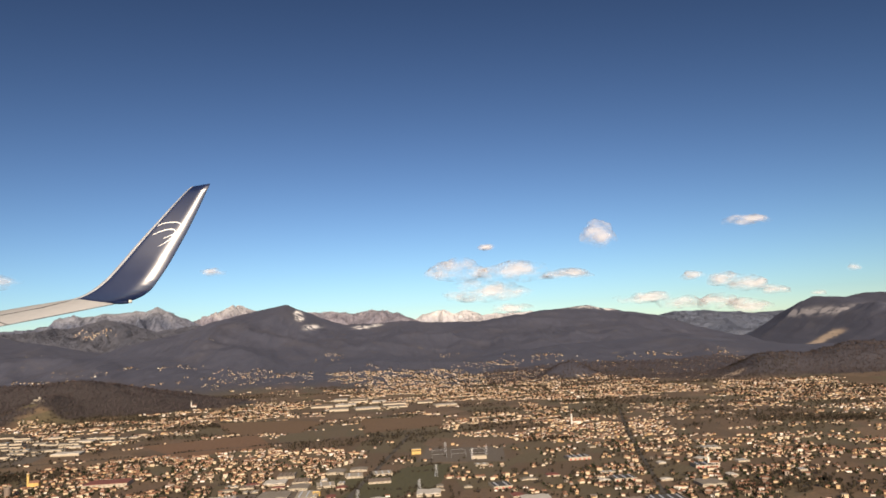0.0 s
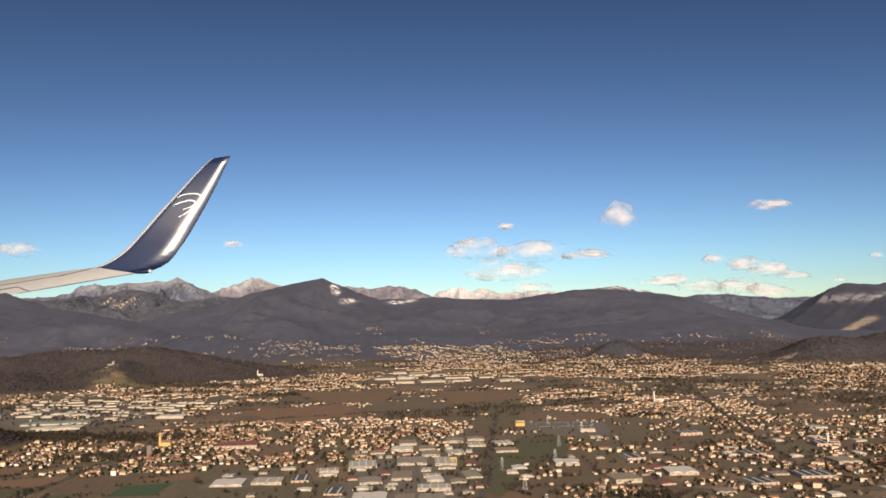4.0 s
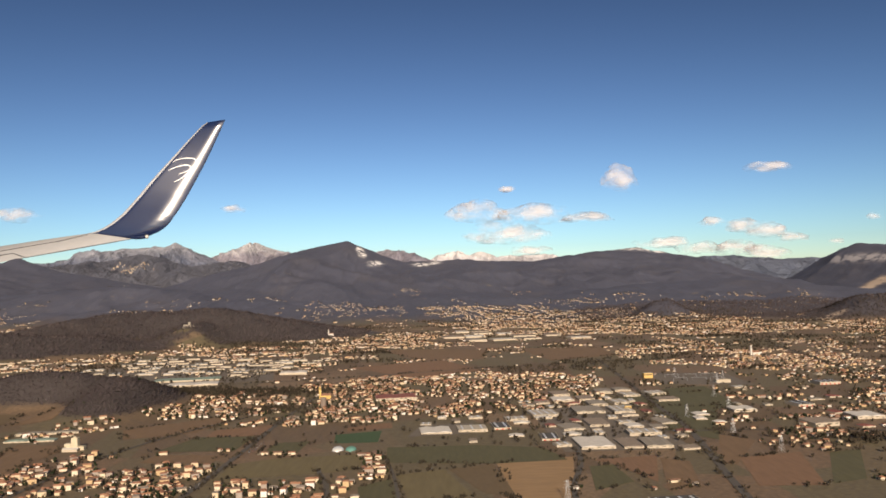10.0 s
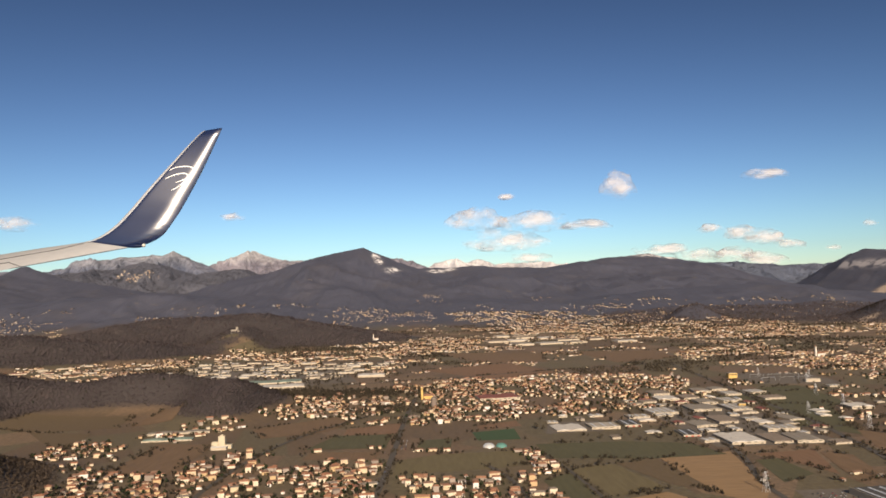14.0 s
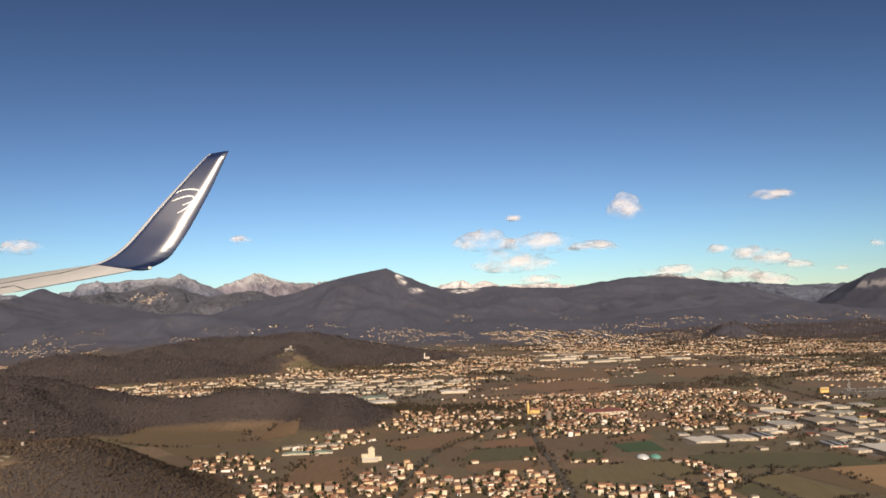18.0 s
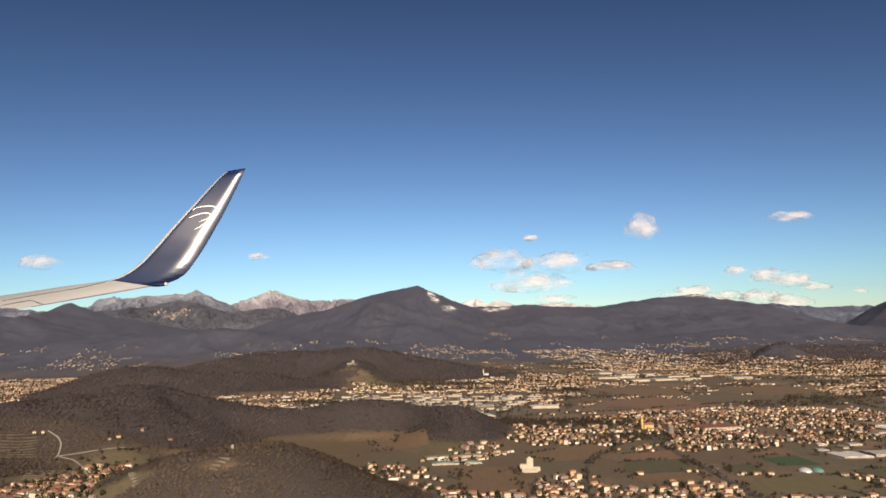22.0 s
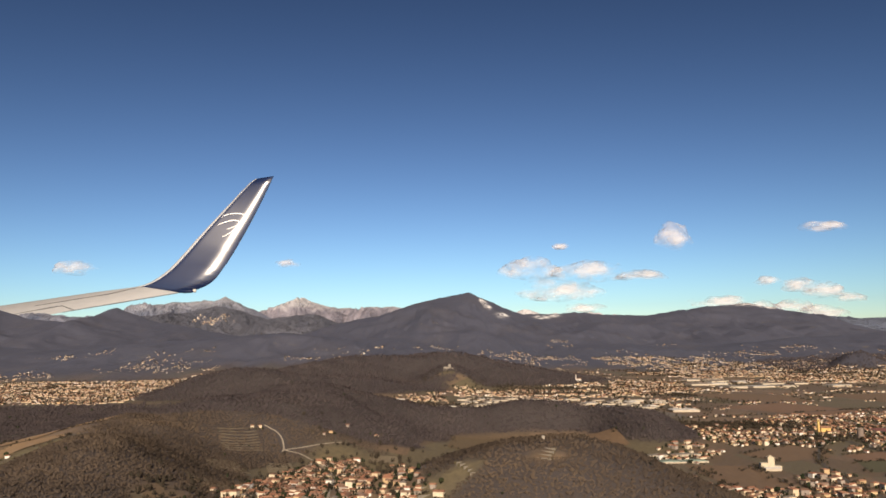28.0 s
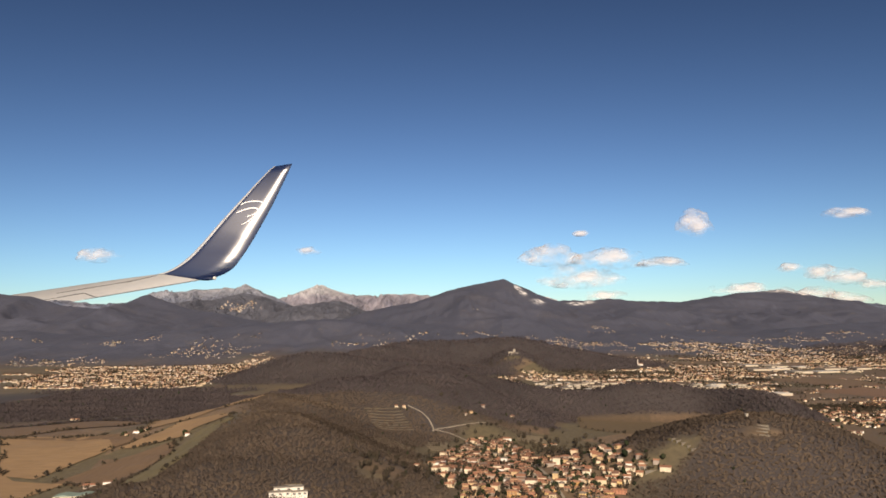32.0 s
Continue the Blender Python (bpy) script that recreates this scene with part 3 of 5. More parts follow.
road([(-186, 130), (-185, 168), (-180, 201), (-171, 226), (-157, 251)], 0.6)
road([(-110, 190), (-106, 172), (-103, 144), (-101, 120)], 0.4)
road([(-297, 108), (-299, 140), (-303, 170), (-305.9, 197.5), (-309, 205.2), (-316.8, 217.2), (-323.5, 218.4)], 0.26, LANE)
road([(-323.9, 217.2), (-323.8, 219.4), (-326.3, 226.2), (-331.9, 229.2)], 0.22, LANE)
road([(-323.5, 218.4), (-317.5, 222.5), (-308.5, 229.2)], 0.22, LANE)
road([(-30, 208), (20, 205), (60, 190), (140, 210)], 0.6)
road([(60, 160), (75, 240), (90, 330), (120, 480)], 0.7)
road([(-240, 330), (-160, 340), (-60, 380), (60, 400), (200, 420)], 0.8)
laid("yard", [(-104, 210), (-86, 212), (-84, 228), (-100, 228)], M_YARD, 0.06, "pale concrete yard beside the warehouses", "yard")
laid("yard", [(-62, 186), (-28, 186), (-30, 252), (-64, 250)], M_YARD, 0.02, "worn concrete yard between industrial halls", "yard")
laid("yard", [(-300, 400), (-250, 440), (-185, 420), (-170, 350), (-215, 335), (-260, 380)], M_YARD, 0.02, "grey paved industrial estate ground", "yard")
laid("yard", [(-64, 133), (-50, 133), (-49, 145), (-63, 145)], M_YARD, 0.02, "vehicle depot yard of worn concrete", "yard")
laid("yard", [(0, 300), (34, 292), (36, 330), (4, 338)], M_YARD, 0.02, "gravel ground of an electric substation", "yard")


# ---- houses ----
def prism(w, d, h, rise, inset, over):
    """Body and roof of a house, as vertices and faces; the roof comes second."""
    a, b = w / 2, d / 2
    body = [(-a, -b, -0.6), (a, -b, -0.6), (a, b, -0.6), (-a, b, -0.6), (-a, -b, h), (a, -b, h), (a, b, h), (-a, b, h)]
    bf = [(0, 1, 5, 4), (1, 2, 6, 5), (2, 3, 7, 6), (3, 0, 4, 7), (4, 5, 6, 7)]
    A, B, r = a + over, b + over, a + over - inset
    roof = [(-A, -B, h + 0.004), (A, -B, h + 0.004), (A, B, h + 0.004), (-A, B, h + 0.004), (-A, -B, h + 0.06), (A, -B, h + 0.06), (A, B, h + 0.06), (-A, B, h + 0.06),
            (-r, 0, h + rise), (r, 0, h + rise)]
    rf = [(3, 2, 1, 0), (0, 1, 5, 4), (1, 2, 6, 5), (2, 3, 7, 6), (3, 0, 4, 7), (4, 5, 9, 8), (6, 7, 8, 9), (5, 6, 9), (7, 4, 8)]
    return body, bf, roof, rf


# w, d, h, rise, inset, overhang, storeys
KINDS = [(1.02, 0.78, 0.50, 0.27, 0.0, 0.07, 2), (1.22, 0.90, 0.54, 0.29, 0.45, 0.07, 2), (1.70, 0.82, 0.55, 0.28, 0.0, 0.06, 2), (0.90, 0.90, 0.52, 0.27, 0.43, 0.08, 2),
         (1.65, 1.05, 0.98, 0.26, 0.5, 0.07, 3), (1.20, 1.20, 1.20, 0.24, 0.56, 0.07, 4), (2.60, 0.95, 0.54, 0.28, 0.0, 0.06, 2)]
WEIGHTS = [0.27, 0.22, 0.17, 0.17, 0.08, 0.04, 0.05]
PLACES = []          # x, y, kind, turn, scale


def town(poly, step, turn, keep=0.85, sizes=WEIGHTS, streets=4, thin=-0.18):
    """Houses in rows along the streets of a quarter."""
    xs, ys = [p[0] for p in poly], [p[1] for p in poly]
    cx, cy = sum(xs) / len(xs), sum(ys) / len(ys)
    reach = max(max(xs) - min(xs), max(ys) - min(ys)) * 0.75
    n = int(reach / step) + 1
    c, s = math.cos(radians(turn)), math.sin(radians(turn))
    for i in range(-n, n + 1):
        for j in range(-n, n + 1):
            if streets and (i % streets == 0 or j % (streets + 3) == 0) or random.random() > keep:
                continue
            u, v = (i + random.uniform(-0.38, 0.38)) * step, (j + random.uniform(-0.38, 0.38)) * step
            bend = Vector((u / 38 + cx, v / 38, cy * 0.1))
            u, v = u + 14 * noise.noise(bend), v + 14 * noise.noise(bend + Vector((9, 4, 2)))
            if noise.noise(Vector((u / 16 + cx, v / 16, 3.0))) < thin:
                continue
            x, y = cx + u * c - v * s, cy + u * s + v * c
            kind = random.choices(range(7), sizes)[0]
            PLACES.append((x, y, kind, turn + random.choice((0, 0, 90, 180)) + random.gauss(0, 5), random.uniform(0.8, 1.25), poly))


SMALL = [0.34, 0.26, 0.14, 0.22, 0.03, 0.0, 0.01]
ROWS = [0.12, 0.12, 0.28, 0.08, 0.2, 0.12, 0.08]
LONG = [0.22, 0.2, 0.2, 0.12, 0.12, 0.02, 0.12]
TALL = [0.12, 0.15, 0.2, 0.1, 0.28, 0.1, 0.05]
town([(-120, 860), (0, 900), (110, 840), (218, 753), (213, 607), (149, 530), (80, 584), (-4, 619), (-98, 725)], 2.05, 12, 0.8, LONG)
town([(-342, 584), (-328, 640), (-295, 671), (-213, 690), (-95, 625), (-81, 521), (-131, 494), (-158, 447), (-210, 471), (-302, 513)], 2.2, 8, 0.82, LONG)
town([(-202, 281), (-188, 300), (-150, 318), (-140, 340), (-112, 362), (-33, 349), (-28, 263), (-52, 250), (-74, 243), (-106, 238), (-137, 229), (-178, 246)], 1.95, 14, 0.88)
town([(2, 425), (72, 535), (124, 403), (126, 338), (78, 303), (40, 337), (5, 362)], 2.1, 20, 0.8)
town([(75, 305), (120, 341), (180, 300), (150, 220), (98, 180), (43, 200)], 2.35, -15, 0.75, thin=-0.05)
town([(-4, 267), (64, 255), (57, 200), (12, 182), (-2, 210)], 2.6, 6, 0.6, thin=0.0)
town([(208, 574), (291, 529), (330, 420), (246, 400), (187, 470)], 2.4, 18, 0.8, LONG)
town([(130, 520), (208, 480), (240, 340), (160, 330), (130, 400)], 3.0, 30, 0.65, SMALL, thin=-0.05)
town([(-235, 172), (-212, 180), (-199, 178), (-170, 172), (-151, 165), (-149, 128), (-220, 118)], 1.8, 10, 0.85)
town([(-145, 166), (-128, 164), (-112, 166), (-111, 120), (-146, 112)], 1.65, 4, 0.95, ROWS, 4, -0.6)
town([(-117, 191), (-109, 190), (-106, 166), (-115, 164)], 1.6, 8, 0.95, ROWS, 4, -0.6)
town([(-220, 229), (-195, 262), (-190, 240), (-207, 212)], 2.2, 30, 0.8)
town([(-240, 200), (-232, 219), (-219, 210), (-214, 180), (-232, 176)], 1.75, 15, 0.85)
town([(-194, 192), (-170, 201), (-158, 186), (-149, 178), (-152, 160), (-194, 165)], 1.95, 12, 0.75, TALL)
town([(-325, 150), (-321, 190), (-316, 214), (-301, 218), (-293, 192), (-285, 158), (-276, 134), (-262, 112), (-336, 112)], 1.5, -12, 0.95, streets=5, thin=-0.5)
town([(-603, 472), (-690, 640), (-690, 780), (-600, 740), (-540, 790), (-450, 640), (-425, 590), (-425, 480), (-480, 452)], 2.1, 10, 0.85, LONG)
town([(-70, 520), (0, 500), (10, 430), (-30, 400), (-75, 470)], 2.8, 10, 0.7, SMALL, 0, 0.15)
town([(-200, 420), (-130, 470), (-90, 500), (-80, 430), (-140, 380)], 2.8, 10, 0.7, SMALL, 0, 0.18)
town([(-330, 330), (330, 330), (330, 900), (-330, 900)], 3.6, 20, 0.6, SMALL, 0, 0.27)
town([(-10, 150), (200, 170), (330, 330), (-10, 330)], 3.2, -8, 0.7, SMALL, 0, 0.10)
town([(253, 675), (305, 660), (340, 600), (330, 520), (257, 483), (228, 503), (196, 524)], 2.2, 5, 0.85, LONG)
# hamlets on the lower slopes: x, y, half width, half depth, share of plots built on
for x, y, rx, ry, full in ((-628, 848, 44, 26, 0.7), (-568, 830, 40, 28, 0.75), (-590, 908, 32, 16, 0.8), (-425, 880, 52, 22, 0.6), (-745, 808, 62, 26, 0.6), (-730, 940, 60, 24, 0.5), (64, 925, 42, 50, 0.5),
                           (-144, 1010, 24, 30, 0.5), (134, 930, 36, 40, 0.6), (-20, 850, 30, 26, 0.7), (-317, 930, 44, 26, 0.6), (-187, 875, 48, 44, 0.7), (-300, 1060, 22, 14, 0.5), (250, 900, 40, 30, 0.5),
                           (330, 860, 46, 30, 0.5), (-880, 960, 50, 22, 0.5), (-500, 1000, 24, 14, 0.5), (20, 1080, 18, 14, 0.5), (-960, 1100, 40, 16, 0.5)):
    ring = [(x + rx * math.cos(a * 0.7854) * random.uniform(0.7, 1.2), y + ry * math.sin(a * 0.7854) * random.uniform(0.7, 1.2)) for a in range(8)]
    town(ring, 2.9, 8, full, SMALL, 3, -0.05)
town([(-440, 130), (-380, 130), (-370, 240), (-430, 240)], 7, 10, 0.5, SMALL, 0, 0.2)

town([(-390, 425), (-300, 392), (-262, 430), (-285, 492), (-392, 486)], 2.3, 6, 0.75, LONG, 4, -0.05)

# halls: roof kind, x, y, width, depth, height
HALLS = [("white", -53, 194, 9.1, 12.7, 0.9), ("saw", -43.6, 193, 5.2, 11.1, 0.8), ("grey", -36.5, 192, 7.0, 10.4, 0.9), ("cream", -36, 205.5, 9.2, 6.0, 1.1),
         ("saw", -46, 222, 6.0, 11.0, 0.8), ("grey", -44, 244, 9.9, 11.1, 0.9), ("cream", -33, 243, 7.0, 12.3, 0.9), ("dark", -48.5, 137, 9.5, 10.2, 1.5),
         ("white", 6, 237, 7.6, 7.4, 1.1), ("dark", -63.5, 204, 5.0, 8.5, 0.8), ("cream", -85, 218, 8.7, 7.7, 0.9), ("white", -96, 217, 9.0, 9.0, 0.6),
         ("dark", -76, 221, 5.2, 9.1, 1.0), ("cream", -60, 240, 9.0, 10.8, 0.9), ("red", -111, 281, 15.4, 9.9, 1.4), ("white", -203, 338, 21.5, 9.0, 0.9),
         ("green", -211, 356, 29.7, 9.1, 0.9), ("white", -165, 372, 13.0, 8.0, 1.2), ("grey", -212, 229, 18.0, 2.6, 0.6), ("green", -212, 219, 14.0, 3.0, 0.5),
         ("white", -36, 216, 5.0, 5.0, 0.9), ("grey", -55, 216, 6.5, 8.0, 0.8), ("cream", -70, 232, 7.0, 5.0, 0.8), ("grey", -25, 222, 5.0, 9.0, 0.8), ("green", -388.5, 143.5, 7.5, 3.2, 0.7)]
for row in range(7):
    for col in range(10):
        if random.random() < 0.72:
            HALLS.append((random.choice(("white", "grey", "grey", "cream", "cream", "saw", "dark")), -292 + col * 12 + row * 4 + random.uniform(-3, 3), 402 + row * 11 - col * 4 + random.uniform(-2, 2),
                          random.uniform(5, 11), random.uniform(4, 8), random.uniform(0.6, 1.2)))
for row in range(4):
    for col in range(6):
        if (row * 2 + col) % 4 and row + col < 6:
            HALLS.append((random.choice(("white", "cream", "cream", "grey", "saw")), -84 + col * 19 + row * 4 + random.uniform(-4, 4), 555 + row * 30 + random.uniform(-5, 5),
                          random.uniform(11, 19), random.uniform(12, 20), random.uniform(1.0, 1.7)))
for row in range(3):
    for col in range(5):
        if (row + col) % 3:
            HALLS.append((random.choice(("white", "saw", "grey", "cream")), -48 + col * 9 + random.uniform(-1, 1), 254 + row * 13 + col * 2 + random.uniform(-1, 1),
                          random.uniform(5.5, 8), random.uniform(6, 9), random.uniform(0.8, 1.2)))
blocks = [(x, y, w / 2, d / 2) for _, x, y, w, d, _ in HALLS]
for x0, x1, y0, y1, want in ((-64, -22, 184, 268, 26), (18, 130, 186, 320, 22), (-100, -66, 200, 240, 7), (-16, 14, 214, 262, 5), (60, 110, 165, 200, 4), (-372, -300, 425, 470, 13)):
    for _ in range(400):
        x, y, w, d = random.uniform(x0, x1), random.uniform(y0, y1), random.uniform(2.2, 5.5) * (1 + (y0 > 400)), random.uniform(2.2, 5.0)
        if want and all(abs(x - a) > w / 2 + c + 0.5 or abs(y - b) > d / 2 + e + 0.5 for a, b, c, e in blocks):
            want -= 1
            blocks.append((x, y, w / 2, d / 2))
            HALLS.append((random.choice(("white", "cream", "cream", "grey", "saw", "red")), x, y, w, d, random.uniform(0.5, 0.95)))
for x, y in ((36, 221), (52, 206), (70, 214), (88, 232), (66, 246), (97, 262), (28, 244), (112, 300), (60, 290), (18, 212)):
    HALLS.append((random.choice(("white", "cream", "grey", "dark", "saw")), x, y, random.uniform(6, 10), random.uniform(5, 9), random.uniform(0.9, 1.4)))

# dark groves on the plain: x, y, half width, half depth
GROVES = [(random.uniform(-300, 330), random.uniform(335, 800), random.uniform(10, 36), random.uniform(6, 16)) for _ in range(62)] + [(194, 416, 26, 12), (170, 344, 22, 10), (162, 399, 18, 8), (237, 449, 30, 14), (205, 372, 24, 9), (128, 372, 12, 6)]

HOUSES = []
pa = np.array([(p[0], p[1]) for p in PLACES])
free = np.ones(len(PLACES), bool)
stray = np.clip(0.28 * (pa[:, 1] - 170), 4, 120)
for poly in {id(p[5]): p[5] for p in PLACES}.values():
    own = np.array([p[5] is poly for p in PLACES])
    free &= ~own | inside(pa[:, 0] + stray * (fbm(pa[:, 0], pa[:, 1], 55, 4, 71) - 0.5), pa[:, 1] + stray * (fbm(pa[:, 0], pa[:, 1], 55, 4, 73) - 0.5), poly)
for poly in FIELD_POLYS:
    free &= ~inside(pa[:, 0], pa[:, 1], poly)
for _, x, y, w, d, _ in HALLS:
    free &= ~((abs(pa[:, 0] - x) < w / 2 + 1.3) & (abs(pa[:, 1] - y) < d / 2 + 1.3))
for (ax, ay), (bx, by), half in ROAD_LINES:
    t = np.clip(((pa[:, 0] - ax) * (bx - ax) + (pa[:, 1] - ay) * (by - ay)) / ((bx - ax) ** 2 + (by - ay) ** 2), 0, 1)
    free &= np.hypot(pa[:, 0] - ax - t * (bx - ax), pa[:, 1] - ay - t * (by - ay)) > half + 0.8
for x, y, r in ((-139.7, 287, 6), (-135, 268, 3), (-193.5, 206, 5), (-124, 196, 6), (-277, 566, 10), (-178.5, 605, 6), (78, 400, 5), (18, 315, 18)):
    free &= np.hypot(pa[:, 0] - x, pa[:, 1] - y) > r
for x, y, rx, ry in GROVES:
    free &= ((pa[:, 0] - x) / rx) ** 2 + ((pa[:, 1] - y) / ry) ** 2 > 0.8 * (0.5 + fbm(pa[:, 0], pa[:, 1], 14, 3, 81))
steep = woods_at(pa[:, 0], pa[:, 1])
free &= (steep < 0.35) | (pa[:, 1] > 720)
free &= sum(hill(pa[:, 0], pa[:, 1], *h) for h in HILLS[6:16]) < 4.0
taken = {}
# blocks, farms and houses that stand by themselves: x, y, kind, turn
for x, y, kind, turn in ((-162, 181, 4, 8), (-158, 181.6, 4, 8), (-154, 181.8, 4, 8), (-150.6, 179.8, 4, 8), (-155.5, 173, 6, 6), (-142.2, 158.6, 5, 3), (-141.2, 153.6, 5, 3), (-137, 161, 5, 4), (-136.4, 153.4, 5, 4),
                         (-132.8, 159.4, 5, 5), (-131.6, 153.8, 5, 5), (-140.5, 193, 6, 4), (-136.8, 192.7, 6, 4), (-133, 192.2, 2, 4), (-152.6, 198.4, 1, 8), (-150.6, 198.2, 3, 8), (-335.2, 228, 3, 10),
                         (-332.9, 228.4, 3, 10), (-313, 233.8, 1, 12), (-314.6, 231.3, 3, 5), (-286.6, 151.3, 0, 10), (-462.4, 287.6, 6, 10), (-460, 286, 1, 20), (-402.5, 203, 2, 15), (-400.4, 204.5, 0, 15),
                         (-404.4, 201.2, 0, 30), (-453.4, 265, 1, 10), (-290.4, 214.4, 2, 6), (-293, 213, 0, 10), (-309, 242, 0, 0), (-221.8, 224.4, 0, 12), (-43.6, 155.6, 6, 20), (-40, 152.8, 0, 20), (-49.6, 150.6, 3, 10),
                         (-66, 152.5, 0, 30), (-390, 152, 6, 20), (-386, 151, 2, 20), (-12, 226, 0, 5), (-10, 215, 6, 5), (-7, 236, 2, 8), (-3, 208, 1, 0), (-300, 241, 1, 15), (-318, 154, 0, 10), (-325, 158, 1, 0)):
    HOUSES.append((x, y, kind, turn, 1.0))
    for i in (-1, 0, 1):
        for j in (-1, 0, 1):
            taken[(round(x / 1.18) + i, round(y / 1.18) + j)] = True
for k in np.nonzero(free)[0]:
    x, y, kind, turn, size, _ = PLACES[k]
    cell = (round(x / 1.18), round(y / 1.18))
    if cell not in taken:
        taken[cell] = True
        HOUSES.append((x, y, kind, turn, size))
HOUSES.sort(key=lambda h: h[1])
hz = height(np.array([h[0] for h in HOUSES]), np.array([h[1] for h in HOUSES]))


def house_proto(kind):
    w, d, h, rise, inset, over, storeys = KINDS[kind]
    base = new(WORD[kind])
    body, bf, roof, rf = prism(w, d, h, rise, inset, over)
    if inset == 0:
        body, bf = body + [(-w / 2, 0, h + rise * 0.8), (w / 2, 0, h + rise * 0.8)], bf[:4] + [(5, 6, 9), (7, 4, 8), (4, 5, 9, 8), (6, 7, 8, 9)]
    wall = new("wall", mesh_from("wall", body, bf, [M_FLATS if kind in (4, 5) else M_WALL]))
    top = new("roof", mesh_from("roof", roof, rf, [M_ROOF]))
    wall.parent = top.parent = base
    chim = part("chimney", boxed(w * 0.2, w * 0.2 + 0.11, 0.12, 0.23, h + rise * 0.4, h + rise + 0.12), M_WALL, base)
    if kind in (0, 1, 3):
        side = -1 if kind == 1 else 1
        part("annexe", boxed(side * w / 2 - 0.05, side * w / 2 + 0.38 * side, -d * 0.35, d * 0.2, -0.3, h * 0.55) if side > 0 else boxed(-w / 2 - 0.38, -w / 2 + 0.05, -d * 0.35, d * 0.2, -0.3, h * 0.55), M_WALL, base)
        part("annexe_roof", boxed(min(side * w / 2, side * (w / 2 + 0.44)), max(side * w / 2, side * (w / 2 + 0.44)), -d * 0.42, d * 0.26, h * 0.55 + 0.004, h * 0.55 + 0.06), M_ROOF, base)
    if kind in (4, 5):
        for k in range(1, storeys):
            part("balcony", boxed(-w * 0.36, w * 0.36, -d / 2 - 0.13, -d / 2 + 0.01, k * h / storeys - 0.02, k * h / storeys + 0.08), M_WALL, base, "pale balcony parapet")
    if kind in (2, 6):
        for k in (-0.25, 0.25):
            part("dormer", roofed(box(bmesh.new(), k * w - 0.12, k * w + 0.12, -d * 0.36, -d * 0.1, h + 0.05, h + 0.26), k * w - 0.15, k * w + 0.15, -d * 0.4, -d * 0.08, h + 0.264, h + 0.36), M_ROOF, base)
    pane = None
    for s in range(min(storeys, 4)):
        z = 0.10 + s * (h - 0.06) / storeys
        n = max(2, int(w / 0.5))
        for i in range(n):
            x = -w / 2 + (i + 0.5) * w / n
            if pane is None:
                pane = boxed(-0.06, 0.06, -0.012, 0.012, 0, 0.15)
                ob = part("window", pane, M_GLASS, wall, "small dark window")
                pane = ob.data
            else:
                ob = new("window", pane)
                ob.parent = wall
                tagged(ob, "small dark window")
            ob.location = (x, -d / 2 - 0.008, z)
    tagged(base, "cream plastered house with a red clay tile roof", "house", "houses of the near villages")
    if kind in (2, 6):
        tagged(base, "long terraced house with pale walls and a clay tile roof", "house", "terraced houses")
    if kind in (4, 5):
        tagged(base, "ochre apartment block of several storeys with a tiled hip roof", "apartment block", "apartment blocks")
    return base


protos, near, far, quota = {}, [], [], {"house": 280, "apartment_block": 90, "row_house": 130}
WORD = ["house", "house", "row_house", "house", "apartment_block", "apartment_block", "row_house"]
for h, z in zip(HOUSES, hz):
    if quota[WORD[h[2]]] > 0:
        quota[WORD[h[2]]] -= 1
        near.append((h, z))
    else:
        far.append((h, z))
for (x, y, kind, turn, size), z in near:
    turn = (turn + 45) % 90 - 45
    m = pose(x, y, z, 0, 0, turn)
    if kind not in protos:
        protos[kind] = house_proto(kind)
        protos[kind].matrix_basis = m
    else:
        copy_thing(protos[kind], m)

# the houses beyond, quarter by quarter
hv, hf, hs, count = [], [], [], 0
forms = [prism(*k[:6]) for k in KINDS]


def flush(label):
    global hv, hf, hs, count
    if hv:
        me = mesh_from("town_houses", np.concatenate(hv), hf, [M_WALLS, M_ROOFS], hs)
        tagged(new("town_houses", me), label, "houses", kind="stuff")
    hv, hf, hs, count = [], [], [], 0


for i, ((x, y, kind, turn, size), z) in enumerate(far):
    body, bf, roof, rf = forms[kind]
    v = np.array(body + roof) * size * (0.92 if y > 330 else 1.0)
    if y > 420:
        v = v * (1.35, 1.0, 0.85) * (0.8 if y > 790 else 1.0)
    c, s = math.cos(radians(turn)), math.sin(radians(turn))
    v = np.stack([x + v[:, 0] * c - v[:, 1] * s, y + v[:, 0] * s + v[:, 1] * c, z + v[:, 2]], 1)
    hv.append(v)
    hf += [tuple(k + count for k in f) for f in bf] + [tuple(k + count + len(body) for k in f) for f in rf]
    hs += [0] * len(bf) + [1] * len(rf)
    count += len(v)
    if i % 1500 == 1499:
        flush("cream and ochre houses with clay roofs packed together")
flush("cream and ochre houses with clay roofs packed together")

# a white village high on the wooded mountain shoulder
for k in range(85):
    x, y = random.gauss(-940, 26), random.gauss(2150, 11)
    z = float(ridge(np.array([x]), np.array([y]), MID_CREST, [(-1800, 2300), (-420, 2300)], 700, 245, 1.0, 0.95, 112.5, 31)[0]) - 4
    body, bf, roof, rf = forms[k % 4]
    v = np.array(body + roof) * random.uniform(1.6, 2.6) + [x, y, z]
    hv.append(v)
    hf += [tuple(q + count for q in f) for f in bf] + [tuple(q + count + len(body) for q in f) for f in rf]
    hs += [0] * len(bf) + [1] * len(rf)
    count += len(v)
flush("pale village houses on the high mountain shoulder")

